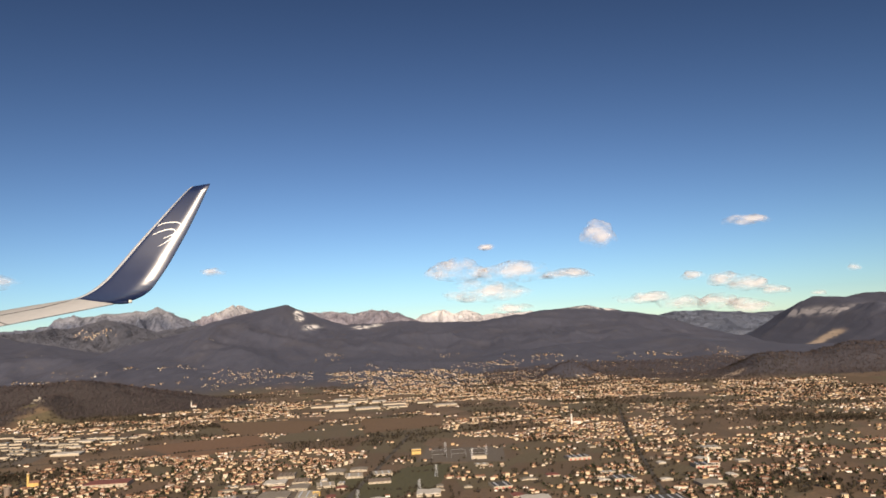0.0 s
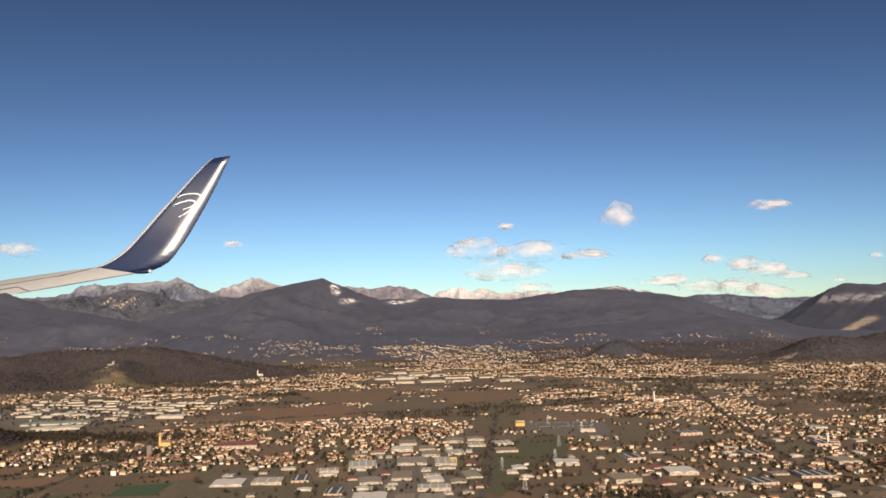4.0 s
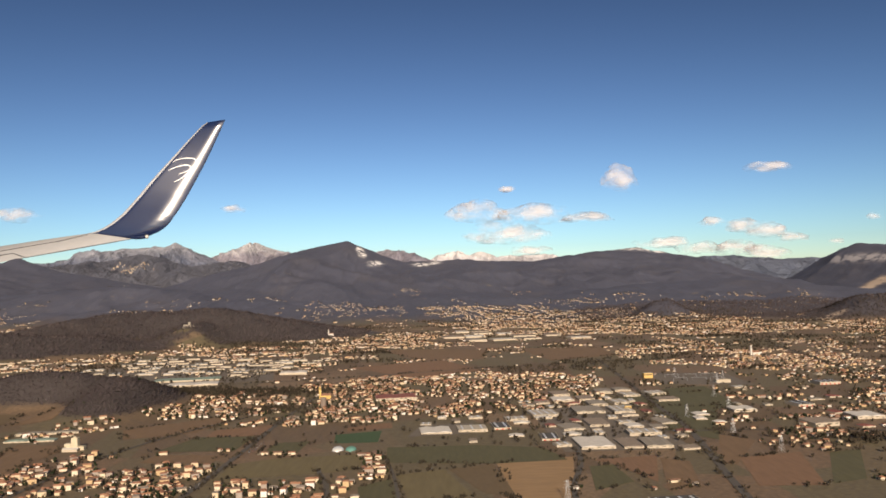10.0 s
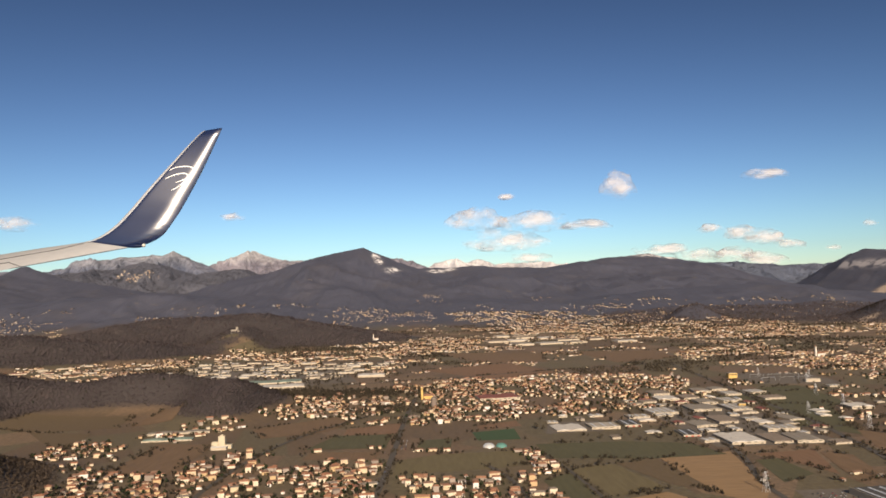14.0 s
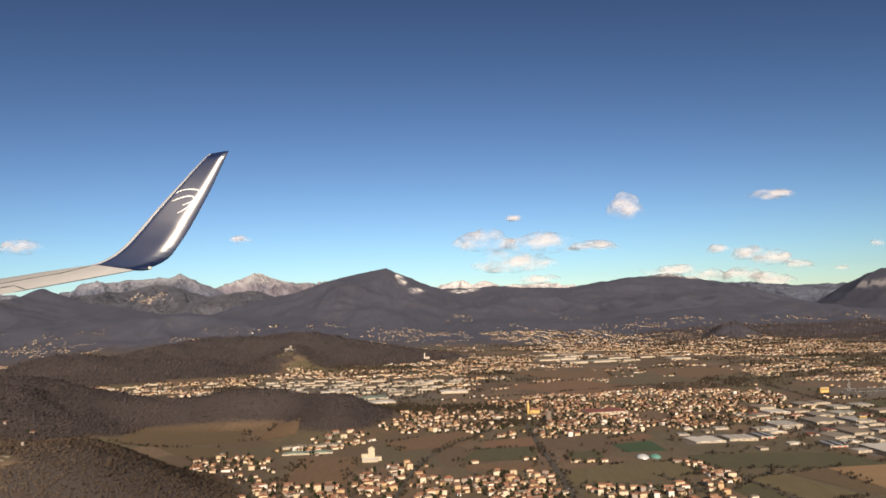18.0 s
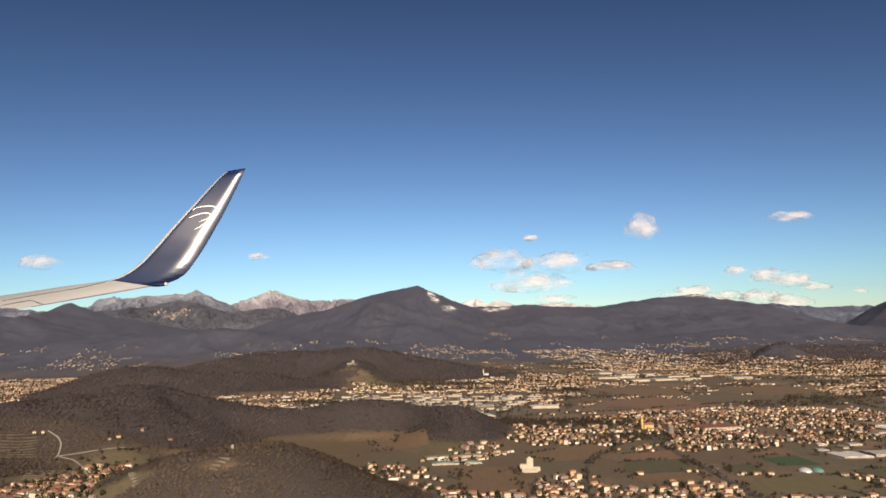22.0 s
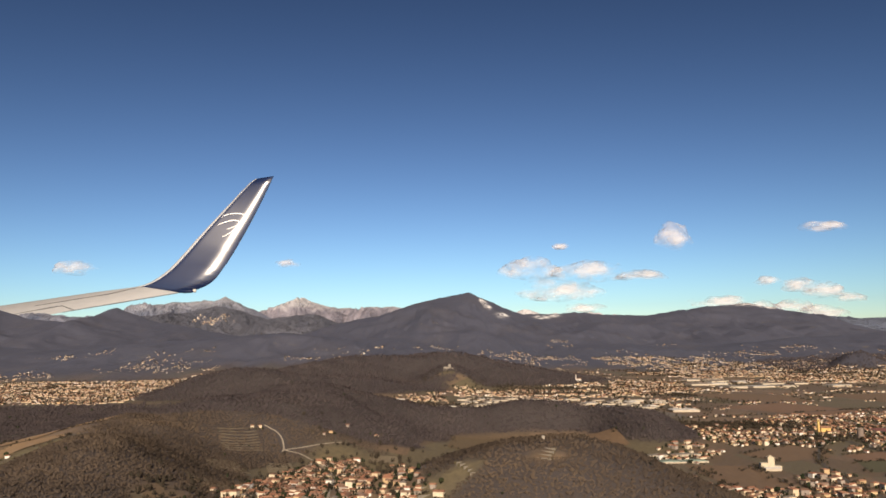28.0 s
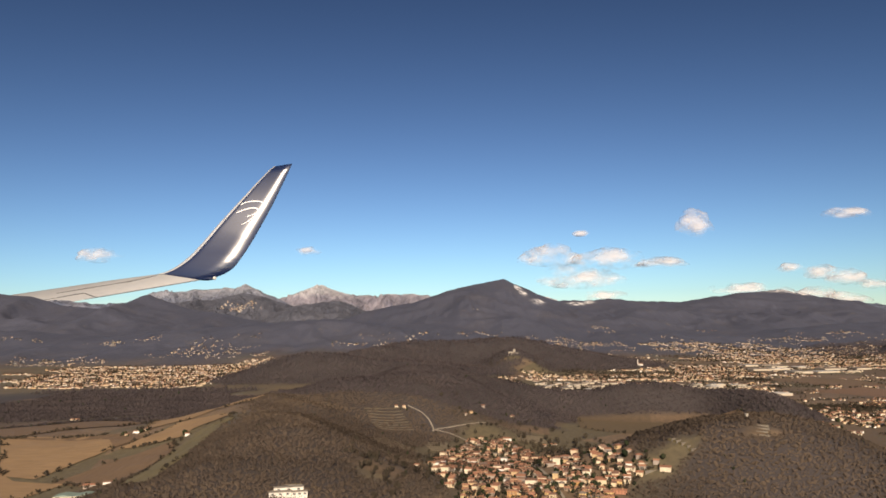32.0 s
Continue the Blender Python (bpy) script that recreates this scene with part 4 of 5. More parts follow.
# ---- industrial halls ----
HALL_ROOF = {
    "white": two_scale("pale_roof_sheet", (0.58, 0.54, 0.48), (0.74, 0.70, 0.64), 0.8, 0.1, rough=0.85, depth=0.02),
    "saw": two_scale("brown_roof_sheet", (0.24, 0.19, 0.15), (0.34, 0.28, 0.22), 0.8, 0.1, depth=0.02),
    "grey": two_scale("grey_roof_sheet", (0.24, 0.21, 0.17), (0.36, 0.315, 0.26), 0.8, 0.1, rough=0.85, depth=0.02),
    "cream": two_scale("gravel_roof", (0.40, 0.35, 0.28), (0.56, 0.50, 0.41), 1.2, 0.1, depth=0.02),
    "dark": two_scale("bitumen_roof", (0.06, 0.058, 0.055), (0.11, 0.105, 0.10), 0.8, 0.1, depth=0.02),
    "red": two_scale("red_roof_sheet", (0.22, 0.075, 0.06), (0.30, 0.11, 0.085), 0.8, 0.1, depth=0.02),
    "green": two_scale("green_roof_sheet", (0.20, 0.27, 0.22), (0.30, 0.37, 0.31), 0.8, 0.1, depth=0.02)}
M_PANEL = two_scale("concrete_panel", (0.46, 0.39, 0.29), (0.60, 0.51, 0.39), 0.5, 0.08, depth=0.02)
M_LIGHT = two_scale("skylight_sheet", (0.60, 0.60, 0.58), (0.72, 0.72, 0.70), 1.0, 0.2, rough=0.3, depth=0.01)
M_DOOR = two_scale("red_gate", (0.40, 0.07, 0.05), (0.50, 0.11, 0.08), 1.0, 0.2, depth=0.01)
HALL_WORDS = {"white": "long pale warehouse with a white sheet roof", "saw": "factory hall with a ribbed brown sawtooth roof", "grey": "industrial hall with a grey sheet roof",
              "cream": "concrete warehouse with a flat gravel roof", "dark": "warehouse with a dark roof and red gates", "red": "long building with a red roof and pale walls",
              "green": "long low hall with a pale green roof"}
for kind, x, y, w, d, h in HALLS:
    base = new("warehouse")
    base.location = (x, y, ground_z(x, y))
    base.rotation_euler.z = radians(random.uniform(-7, 7) + (8 if y > 300 else 4))
    h *= 0.62 if w < 6 else 0.8
    tagged(base, HALL_WORDS[kind], "warehouse", "industrial halls")
    part("wall", boxed(-w / 2, w / 2, -d / 2, d / 2, -0.3, h), M_PANEL, base)
    if kind in ("cream", "dark"):
        part("roof", boxed(-w / 2 + 0.1, w / 2 - 0.1, -d / 2 + 0.1, d / 2 - 0.1, h + 0.004, h + 0.05), HALL_ROOF[kind], base)
    bays = 0 if kind in ("cream", "dark") else max(3, int(w / 1.3)) if kind == "saw" else 1 if w < 7 else 2
    for i in range(bays):
        a, b = -w / 2 + i * w / bays, -w / 2 + (i + 1) * w / bays
        peak = b if kind == "saw" else (a + b) / 2
        bm = bmesh.new()
        v = [bm.verts.new(p) for p in ((a, -d / 2, h + 0.01), (b, -d / 2, h + 0.01), (peak, -d / 2, h + 0.3), (a, d / 2, h + 0.01), (b, d / 2, h + 0.01), (peak, d / 2, h + 0.3))]
        for f in ((0, 1, 2), (5, 4, 3), (1, 4, 5, 2), (0, 2, 5, 3), (0, 3, 4, 1)):
            bm.faces.new([v[k] for k in f])
        part("roof_bay" if bays > 1 else "roof", bm, HALL_ROOF[kind], base)
    if kind in ("cream", "dark"):
        for sx in (-w / 2 + 0.05, w / 2 - 0.05):
            part("parapet", boxed(sx - 0.05, sx + 0.05, -d / 2, d / 2, h, h + 0.18), M_PANEL, base)
        n = max(2, int(w / 2.2))
        for i in range(n):
            sx = -w / 2 + (i + 0.5) * w / n
            part("skylight", boxed(sx - 0.25, sx + 0.25, -d * 0.4, d * 0.4, h + 0.05, h + 0.13), M_LIGHT, base)
    if y < 300:
        n = max(2, int(w / 1.6))
        for i in range(n):
            sx = -w / 2 + (i + 0.5) * w / n
            if kind == "dark" or i % 3 == 1:
                part("gate", boxed(sx - 0.32, sx + 0.32, -d / 2 - 0.02, -d / 2 + 0.01, 0, h * 0.62), M_DOOR if kind == "dark" else HALL_ROOF["grey"], base)
            else:
                part("window_band", boxed(sx - 0.5, sx + 0.5, -d / 2 - 0.015, -d / 2 + 0.01, h * 0.62, h * 0.8), M_GLASS, base)


# ---- landmarks ----
M_OCHRE = two_scale("ochre_plaster", (0.62, 0.40, 0.12), (0.74, 0.52, 0.20), 0.8, 0.2, depth=0.02)
M_STONE = two_scale("grey_stone", (0.30, 0.26, 0.21), (0.42, 0.37, 0.30), 0.9, 0.2, depth=0.03)
M_WHITE = two_scale("white_plaster", (0.72, 0.66, 0.56), (0.82, 0.78, 0.70), 0.6, 0.15, depth=0.02)
M_CREAM = two_scale("cream_render", (0.54, 0.46, 0.32), (0.66, 0.57, 0.42), 0.6, 0.15, depth=0.02)
M_TILE = two_scale("old_tiles", (0.24, 0.12, 0.075), (0.34, 0.18, 0.11), 2.0, 0.2, depth=0.03)
M_BRICK = two_scale("brown_concrete", (0.20, 0.15, 0.12), (0.28, 0.22, 0.18), 1.0, 0.2, depth=0.02)


def cone(bm, r0, r1, z0, z1, sides=16, x=0.0, y=0.0):
    bmesh.ops.create_cone(bm, cap_ends=True, segments=sides, radius1=r0, radius2=r1, depth=z1 - z0, matrix=Matrix.Translation((x, y, (z0 + z1) / 2)))
    return bm


def church(x, y, tall, mat, label, turn=0):
    base = new("church")
    base.location, base.rotation_euler.z = (x, y, ground_z(x, y)), radians(turn)
    tagged(base, label, "church")
    k = tall / 5.3
    part("nave", boxed(-0.2 * k, 3.2 * k, -0.85 * k, 0.85 * k, -0.3, 1.35 * k), mat, base)
    part("nave_roof", roofed(bmesh.new(), -0.3 * k, 3.3 * k, -0.97 * k, 0.97 * k, 1.355 * k, 2.0 * k), M_TILE, base, "clay tiled gable roof")
    tower = part("bell_tower", boxed(-1.1 * k, -0.4 * k, -0.35 * k, 0.35 * k, -0.3, 4.4 * k), mat, base, "slender square bell tower")
    for s in (-1, 1):
        # dark panels stand in for the shade inside the openings
        part("belfry_opening", boxed(-0.88 * k, -0.62 * k, s * 0.35 * k - 0.015, s * 0.35 * k + 0.015, 3.5 * k, 4.1 * k), M_GLASS, tower, "dark panel for the shaded belfry opening")
    part("cornice", boxed(-1.17 * k, -0.33 * k, -0.42 * k, 0.42 * k, 4.4 * k, 4.52 * k), M_WHITE, tower)
    part("spire", cone(bmesh.new(), 0.44 * k, 0.04 * k, 4.52 * k, 5.3 * k, 4, -0.75 * k), M_TILE, tower)
    return base


church(-139.0, 286, 5.6, M_OCHRE, "ochre yellow church with a slender bell tower")
church(-178.5, 600, 5.2, M_WHITE, "pale church with a tall bell tower in town", 5)
church(78, 400, 6.5, M_WHITE, "white church with a bell tower among roofs", 10)
church(-213, 131, 4.0, M_STONE, "stone village church with a grey bell tower", 15)
church(99, 262, 4.8, M_WHITE, "white parish church with a small bell tower", -8)

tower = tagged(new("water_tower"), "brown round concrete tower standing among houses", "tower")
tower.location = (-135.5, 264.5, 0)
part("shaft", cone(bmesh.new(), 1.05, 1.0, -0.2, 3.4, 20), M_BRICK, tower)
part("rim", cone(bmesh.new(), 1.12, 1.12, 3.4, 3.55, 20), M_STONE, tower)
part("cap", cone(bmesh.new(), 0.95, 0.5, 3.55, 3.75, 20), M_BRICK, tower)

mill = tagged(new("feed_mill"), "tall white silo block with low white annexes", "mill")
mill.location, mill.scale = (-193.2, 205.5, 0), (0.78, 0.78, 0.84)
part("silo_block", boxed(-0.9, 1.3, -0.9, 0.9, 0, 3.9), M_CREAM, mill)
part("annexe", boxed(-3.2, -0.95, -1.0, 1.0, 0, 2.1), M_CREAM, mill)
part("annexe", boxed(1.35, 3.6, -1.2, 0.8, 0, 1.2), M_CREAM, mill)
part("shed", boxed(-2.8, 2.4, -3.6, -1.4, 0, 0.8), M_PANEL, mill)
part("shed_roof", roofed(bmesh.new(), -2.9, 2.5, -3.7, -1.3, 0.805, 1.15), HALL_ROOF["white"], mill)
part("lift_head", boxed(-0.3, 0.6, -0.4, 0.4, 3.9, 4.3), M_CREAM, mill)

for x, r, mat, word in ((-121.8, 1.6, M_LIGHT, "white inflated dome over a sports court"), (-118.4, 1.5, two_scale("teal_sheet", (0.10, 0.26, 0.22), (0.16, 0.34, 0.29), 1, 0.2, depth=0.01), "teal green inflated dome over a sports court")):
    dome = tagged(new("sports_dome"), word, "dome", "inflated sports domes")
    dome.location = (x, 195.5, 0)
    bm = bmesh.new()
    bmesh.ops.create_uvsphere(bm, u_segments=24, v_segments=12, radius=1.0)
    bmesh.ops.delete(bm, geom=[v for v in bm.verts if v.co.z < -0.1], context="VERTS")
    bmesh.ops.scale(bm, vec=(r, r * 1.4, r * 0.62), verts=bm.verts)
    part("membrane", bm, mat, dome)
    part("skirt", boxed(-r * 0.95, r * 0.95, -r * 1.33, r * 1.33, 0, 0.12), M_YARD, dome)

castle = tagged(new("castle"), "pale stone castle ruin on a wooded knoll", "castle")
castle.location, castle.scale = (-277, 566, ground_z(-277, 566) - 0.3), (0.55, 0.55, 0.55)
part("keep", boxed(-1.5, 1.5, -1.5, 1.5, 0, 6.5), M_STONE, castle)
part("curtain_wall", boxed(-8, -1.5, -1, 0.2, 0, 3.2), M_STONE, castle)
part("curtain_wall", boxed(1.5, 6, -1.6, -0.4, -0.5, 2.2), M_STONE, castle)
part("terrace_wall", boxed(-9, 9, -6, -5, -3.5, -0.6), M_STONE, castle)

hut = tagged(new("hilltop_tower"), "small square stone tower on the wooded hilltop", "tower")
hut.location, hut.scale = (-258.4, 154.6, ground_z(-258.4, 154.6)), (0.7, 0.7, 0.6)
part("shaft", boxed(-0.38, 0.38, -0.38, 0.38, -0.5, 1.5), M_STONE, hut)
part("parapet", boxed(-0.43, 0.43, -0.43, 0.43, 1.5, 1.66), M_STONE, hut)
# Dark panel in place of the shaded opening.
part("doorway", boxed(-0.12, 0.12, -0.4, -0.375, 0.0, 0.45), M_GLASS, hut)


villa = tagged(new("terraced_villa"), "white flat-roofed villa stepping down the wooded slope", "villa")
villa.location, villa.rotation_euler.z = (-344.3, 125.2, ground_z(-344.3, 125.2)), radians(14)
for k, (a, b, c, d, h) in enumerate(((-3.0, 0.6, -1.3, 0.2, 0.75), (-2.2, 2.6, 0.24, 1.5, 1.15), (0.64, 3.2, -1.0, 0.2, 0.6))):
    part("storey", boxed(a, b, c, d, -1.2, h), M_WHITE, villa)
    part("flat_roof", boxed(a - 0.08, b + 0.08, c - 0.08, d + 0.08 if k != 1 else d + 0.05, h + 0.004, h + 0.07), M_STONE, villa, "grey flat roof slab")
    for i in range(3):
        x = a + (b - a) * (i + 0.5) / 3
        part("window", boxed(x - 0.2, x + 0.2, c - 0.012, c + 0.01, h - 0.42, h - 0.14), M_GLASS, villa, "dark window")
for x, y, w, d, h, turn in ((-0.4, 321, 4.0, 2.6, 2.2, 4), (-30.2, 243.5, 2.2, 1.8, 1.5, -6)):
    block = tagged(new("ochre_block"), "bright ochre block with a flat roof among halls", "block", "ochre blocks")
    block.location, block.rotation_euler.z = (x, y, 0), radians(turn)
    part("wall", boxed(-w / 2, w / 2, -d / 2, d / 2, -0.3, h), M_OCHRE, block)
    part("roof", boxed(-w / 2 - 0.06, w / 2 + 0.06, -d / 2 - 0.06, d / 2 + 0.06, h + 0.004, h + 0.09), M_STONE, block)
    for i in range(4):
        part("window_band", boxed(-w / 2 + 0.15 + i * (w - 0.3) / 4, -w / 2 + 0.05 + (i + 1) * (w - 0.3) / 4, -d / 2 - 0.012, -d / 2 + 0.01, h * 0.6, h * 0.78), M_GLASS, block)


def bar(bm, a, b, r):
    a, b = Vector(a), Vector(b)
    d = b - a
    m = Matrix.Translation((a + b) / 2) @ d.to_track_quat("Z", "Y").to_matrix().to_4x4()
    bmesh.ops.create_cone(bm, cap_ends=True, segments=4, radius1=r, radius2=r, depth=d.length, matrix=m)


def pylon():
    base = tagged(new("power_pylon"), "grey steel lattice power pylon standing in a field", "pylon", "power pylons")
    h, w, top = 4.2, 0.55, 0.12
    for sx in (-1, 1):
        for sy in (-1, 1):
            bm = bmesh.new()
            bar(bm, (sx * w, sy * w, 0), (sx * top, sy * top, h), 0.022)
            part("leg", bm, M_METAL, base)
    bm = bmesh.new()
    for k in range(7):
        z0, z1 = k * 0.6, k * 0.6 + 0.6
        r0, r1 = w + (top - w) * z0 / h, w + (top - w) * z1 / h
        for s in (-1, 1):
            bar(bm, (-r0, s * r0, z0), (r1, s * r1, z1), 0.011)
            bar(bm, (r0, s * r0, z0), (-r1, s * r1, z1), 0.011)
            bar(bm, (s * r0, -r0, z0), (s * r1, r1, z1), 0.011)
    part("bracing", bm, M_METAL, base)
    for z, a in ((2.7, 0.95), (3.3, 0.8), (3.9, 0.65)):
        bm = bmesh.new()
        bar(bm, (-a, 0, z), (a, 0, z), 0.022)
        bar(bm, (-a, 0, z), (0, 0, z + 0.25), 0.014)
        bar(bm, (a, 0, z), (0, 0, z + 0.25), 0.014)
        part("cross_arm", bm, M_METAL, base)
    return base


first = pylon()
first.location = (-10.9, 203, 0)
for x, y, turn in ((8.3, 266.7, 20), (-69.2, 144.5, 10), (-15.3, 228, 30), (22, 300, 0), (28, 310, 40), (12, 322, 15), (-8.1, 180, 25), (3, 240, 15)):
    copy_thing(first, pose(x, y, 0, 0, 0, turn))
station = tagged(new("substation"), "electric substation with grey gantries on gravel", "substation")
station.location = (18, 315, 0)
for i in range(6):
    bm = bmesh.new()
    for sx in (-1, 1):
        bar(bm, (sx * 3, 0, 0), (sx * 3, 0, 1.6), 0.04)
    bar(bm, (-3, 0, 1.6), (3, 0, 1.6), 0.04)
    ob = part("gantry", bm, M_METAL, station)
    ob.location = (-9 + (i % 3) * 8, -9 + (i // 3) * 12, 0)
part("control_house", boxed(4, 10, -16, -13, 0, 1.3), M_PANEL, station)



# ---- vineyard terraces ----
M_DRY = two_scale("dry_stone", (0.15, 0.13, 0.10), (0.25, 0.21, 0.165), 2.0, 0.2)
M_VINE = two_scale("vine_rows", (0.075, 0.060, 0.042), (0.135, 0.107, 0.070), 2.0, 0.2)
for cx, cy, long, n, gap, turn in ((-337, 221, 11, 9, 1.5, 24), (-334, 196, 9, 7, 1.7, 38), (-322, 205, 7, 5, 1.8, 20), (-296, 222, 8, 6, 1.3, 5), (-330, 168, 8, 6, 1.8, 60)):
    vines = tagged(new("vineyard"), "terraced vineyard rows on the hillside meadow", "vineyard", "hillside vineyards")
    vines.location = (cx, cy, 0)
    c, q = math.cos(radians(turn)), math.sin(radians(turn))
    for k in range(n):
        bm = bmesh.new()
        rows = []
        for i in range(9):
            u, v = (i / 8 - 0.5) * long, (k - n / 2) * gap
            x, y = u * c - v * q, u * q + v * c
            z = ground_z(cx + x, cy + y)
            rows.append([bm.verts.new((x + dx, y + dy, z + dz)) for dx, dy, dz in ((0, -0.16, -0.1), (0, -0.1, 0.26 + 0.1 * (i % 2)), (0, 0.1, 0.26), (0, 0.16, -0.1))])
        for p, r in zip(rows, rows[1:]):
            for i in range(4):
                bm.faces.new((p[i], p[(i + 1) % 4], r[(i + 1) % 4], r[i]))
        bm.faces.new(rows[0][::-1])
        bm.faces.new(rows[-1])
        part("trellis", bm, M_VINE, vines)
for cx, cy, n, w, turn in ((-345, 127.5, 4, 2.6, 8), (-259, 146.5, 4, 1.9, -24), (-274, 145.2, 5, 1.2, 30), (-281.5, 141, 3, 2.2, 20)):
    steps = tagged(new("terraced_garden"), "stepped garden with low stone walls on the wooded slope", "terrace", "hillside terraces")
    steps.location, steps.rotation_euler.z = (cx, cy, 0), radians(turn)
    c, q = math.cos(radians(turn)), math.sin(radians(turn))
    for k in range(n):
        v = (k - n / 2) * 1.25
        z = ground_z(cx - v * q, cy + v * c)
        a, b = -w + random.uniform(0, 0.6), w - random.uniform(0, 0.6)
        part("terrace_wall", boxed(a, b, v - 0.08, v + 0.08, z - 0.7, z + 0.10), M_DRY, steps)
        part("terrace_bed", boxed(a + 0.05, b - 0.05, v + 0.084, v + 0.9, z - 0.7, z + 0.06), FIELDS["olive"], steps)

# ---- cars ----
M_CAR = picked("car_paint", [(0.0, (0.70, 0.70, 0.70)), (0.3, (0.05, 0.05, 0.06)), (0.45, (0.10, 0.16, 0.35)), (0.6, (0.35, 0.36, 0.38)), (0.75, (0.40, 0.06, 0.05)), (0.85, (0.75, 0.75, 0.73))], 0.3)
M_TYRE = material("tyre_rubber", 0.9)[0]
M_TYRE.node_tree.nodes["Principled BSDF"].inputs["Base Color"].default_value = (0.02, 0.02, 0.02, 1)
car = tagged(new("car"), "parked passenger car with dark windows on asphalt", "car", "parked cars")
bm = boxed(-0.30, 0.30, -0.12, 0.12, 0.05, 0.13)
bmesh.ops.bevel(bm, geom=bm.edges[:], offset=0.025, segments=1, affect="EDGES")
part("body", bm, M_CAR, car)
bm = bmesh.new()
low = [bm.verts.new(p) for p in ((-0.2, -0.11, 0.13), (0.16, -0.11, 0.13), (0.16, 0.11, 0.13), (-0.2, 0.11, 0.13))]
top = [bm.verts.new(p) for p in ((-0.13, -0.09, 0.205), (0.08, -0.09, 0.205), (0.08, 0.09, 0.205), (-0.13, 0.09, 0.205))]
bm.faces.new(top)
for i in range(4):
    bm.faces.new((low[i], low[(i + 1) % 4], top[(i + 1) % 4], top[i]))
part("cabin", bm, M_GLASS, car, "dark glazed cabin")
for sx in (-0.18, 0.18):
    for sy in (-0.115, 0.115):
        bm = bmesh.new()
        bmesh.ops.create_cone(bm, cap_ends=True, segments=10, radius1=0.05, radius2=0.05, depth=0.03, matrix=pose(sx, sy, 0.05, 90))
        part("wheel", bm, M_TYRE, car)
car.matrix_basis = pose(-144.9, 197, 0.12, 0, 0, 88)
spots = [(-144.6 + 0.9 * (k % 2), 193.5 + 1.1 * k, 0.12, 88) for k in range(1, 14)]
spots += [(-62 + 1.0 * i + 0.3 * j, 135.5 + 1.6 * j, 0.03, 80) for i in range(11) for j in range(5) if (i * 3 + j * 5) % 7 > 1]
spots += [(-148.3 + random.choice((-0.5, 0.5)), random.uniform(132, 184), 0.12, 88) for _ in range(10)] + [(-25.5 + 0.22 * k + 0.3, 183 + 5 * k, 0.12, 80) for k in range(0, 9, 2)]
for x, y, z, turn in spots:
    copy_thing(car, pose(x, y, ground_z(x, y) + z, 0, 0, turn + random.gauss(0, 4)))

# ---- trees ----
ico = bmesh.new()
bmesh.ops.create_icosphere(ico, subdivisions=1, radius=1.0)
ico.verts.ensure_lookup_table()
ICO_V = np.array([v.co for v in ico.verts])
ICO_F = np.array([[v.index for v in f.verts] for f in ico.faces])
ico.free()
rng = np.random.default_rng(7)


def clumps(name, xyz, wide, tall, mat, label, lobes=1, category="trees"):
    """Ragged crowns: each tree is some jagged lobes over its stem."""
    n = len(xyz)
    if not n:
        return
    vs = []
    for k in range(lobes):
        off = rng.normal(0, 0.42, (n, 1, 3)) * (wide[:, None, None] * [1, 1, 0.5]) if lobes > 1 else 0
        rag = rng.uniform(0.35, 1.4, (n, len(ICO_V), 1))
        size = np.stack([wide, wide, tall], 1)[:, None, :] * (0.75 if lobes > 1 else 1) * rng.uniform(0.75, 1.2, (n, 1, 1))
        v = ICO_V[None] * rag * size + off
        v[:, :, 2] += tall[:, None] * 0.75
        vs.append(v + xyz[:, None, :])
    v = np.concatenate(vs).reshape(-1, 3)
    m = n * lobes
    f = (ICO_F[None] + (np.arange(m) * len(ICO_V))[:, None, None]).reshape(-1, 3)
    tagged(new(name, mesh_from(name, v, f, [mat], shade=True)), label, category, kind="stuff")


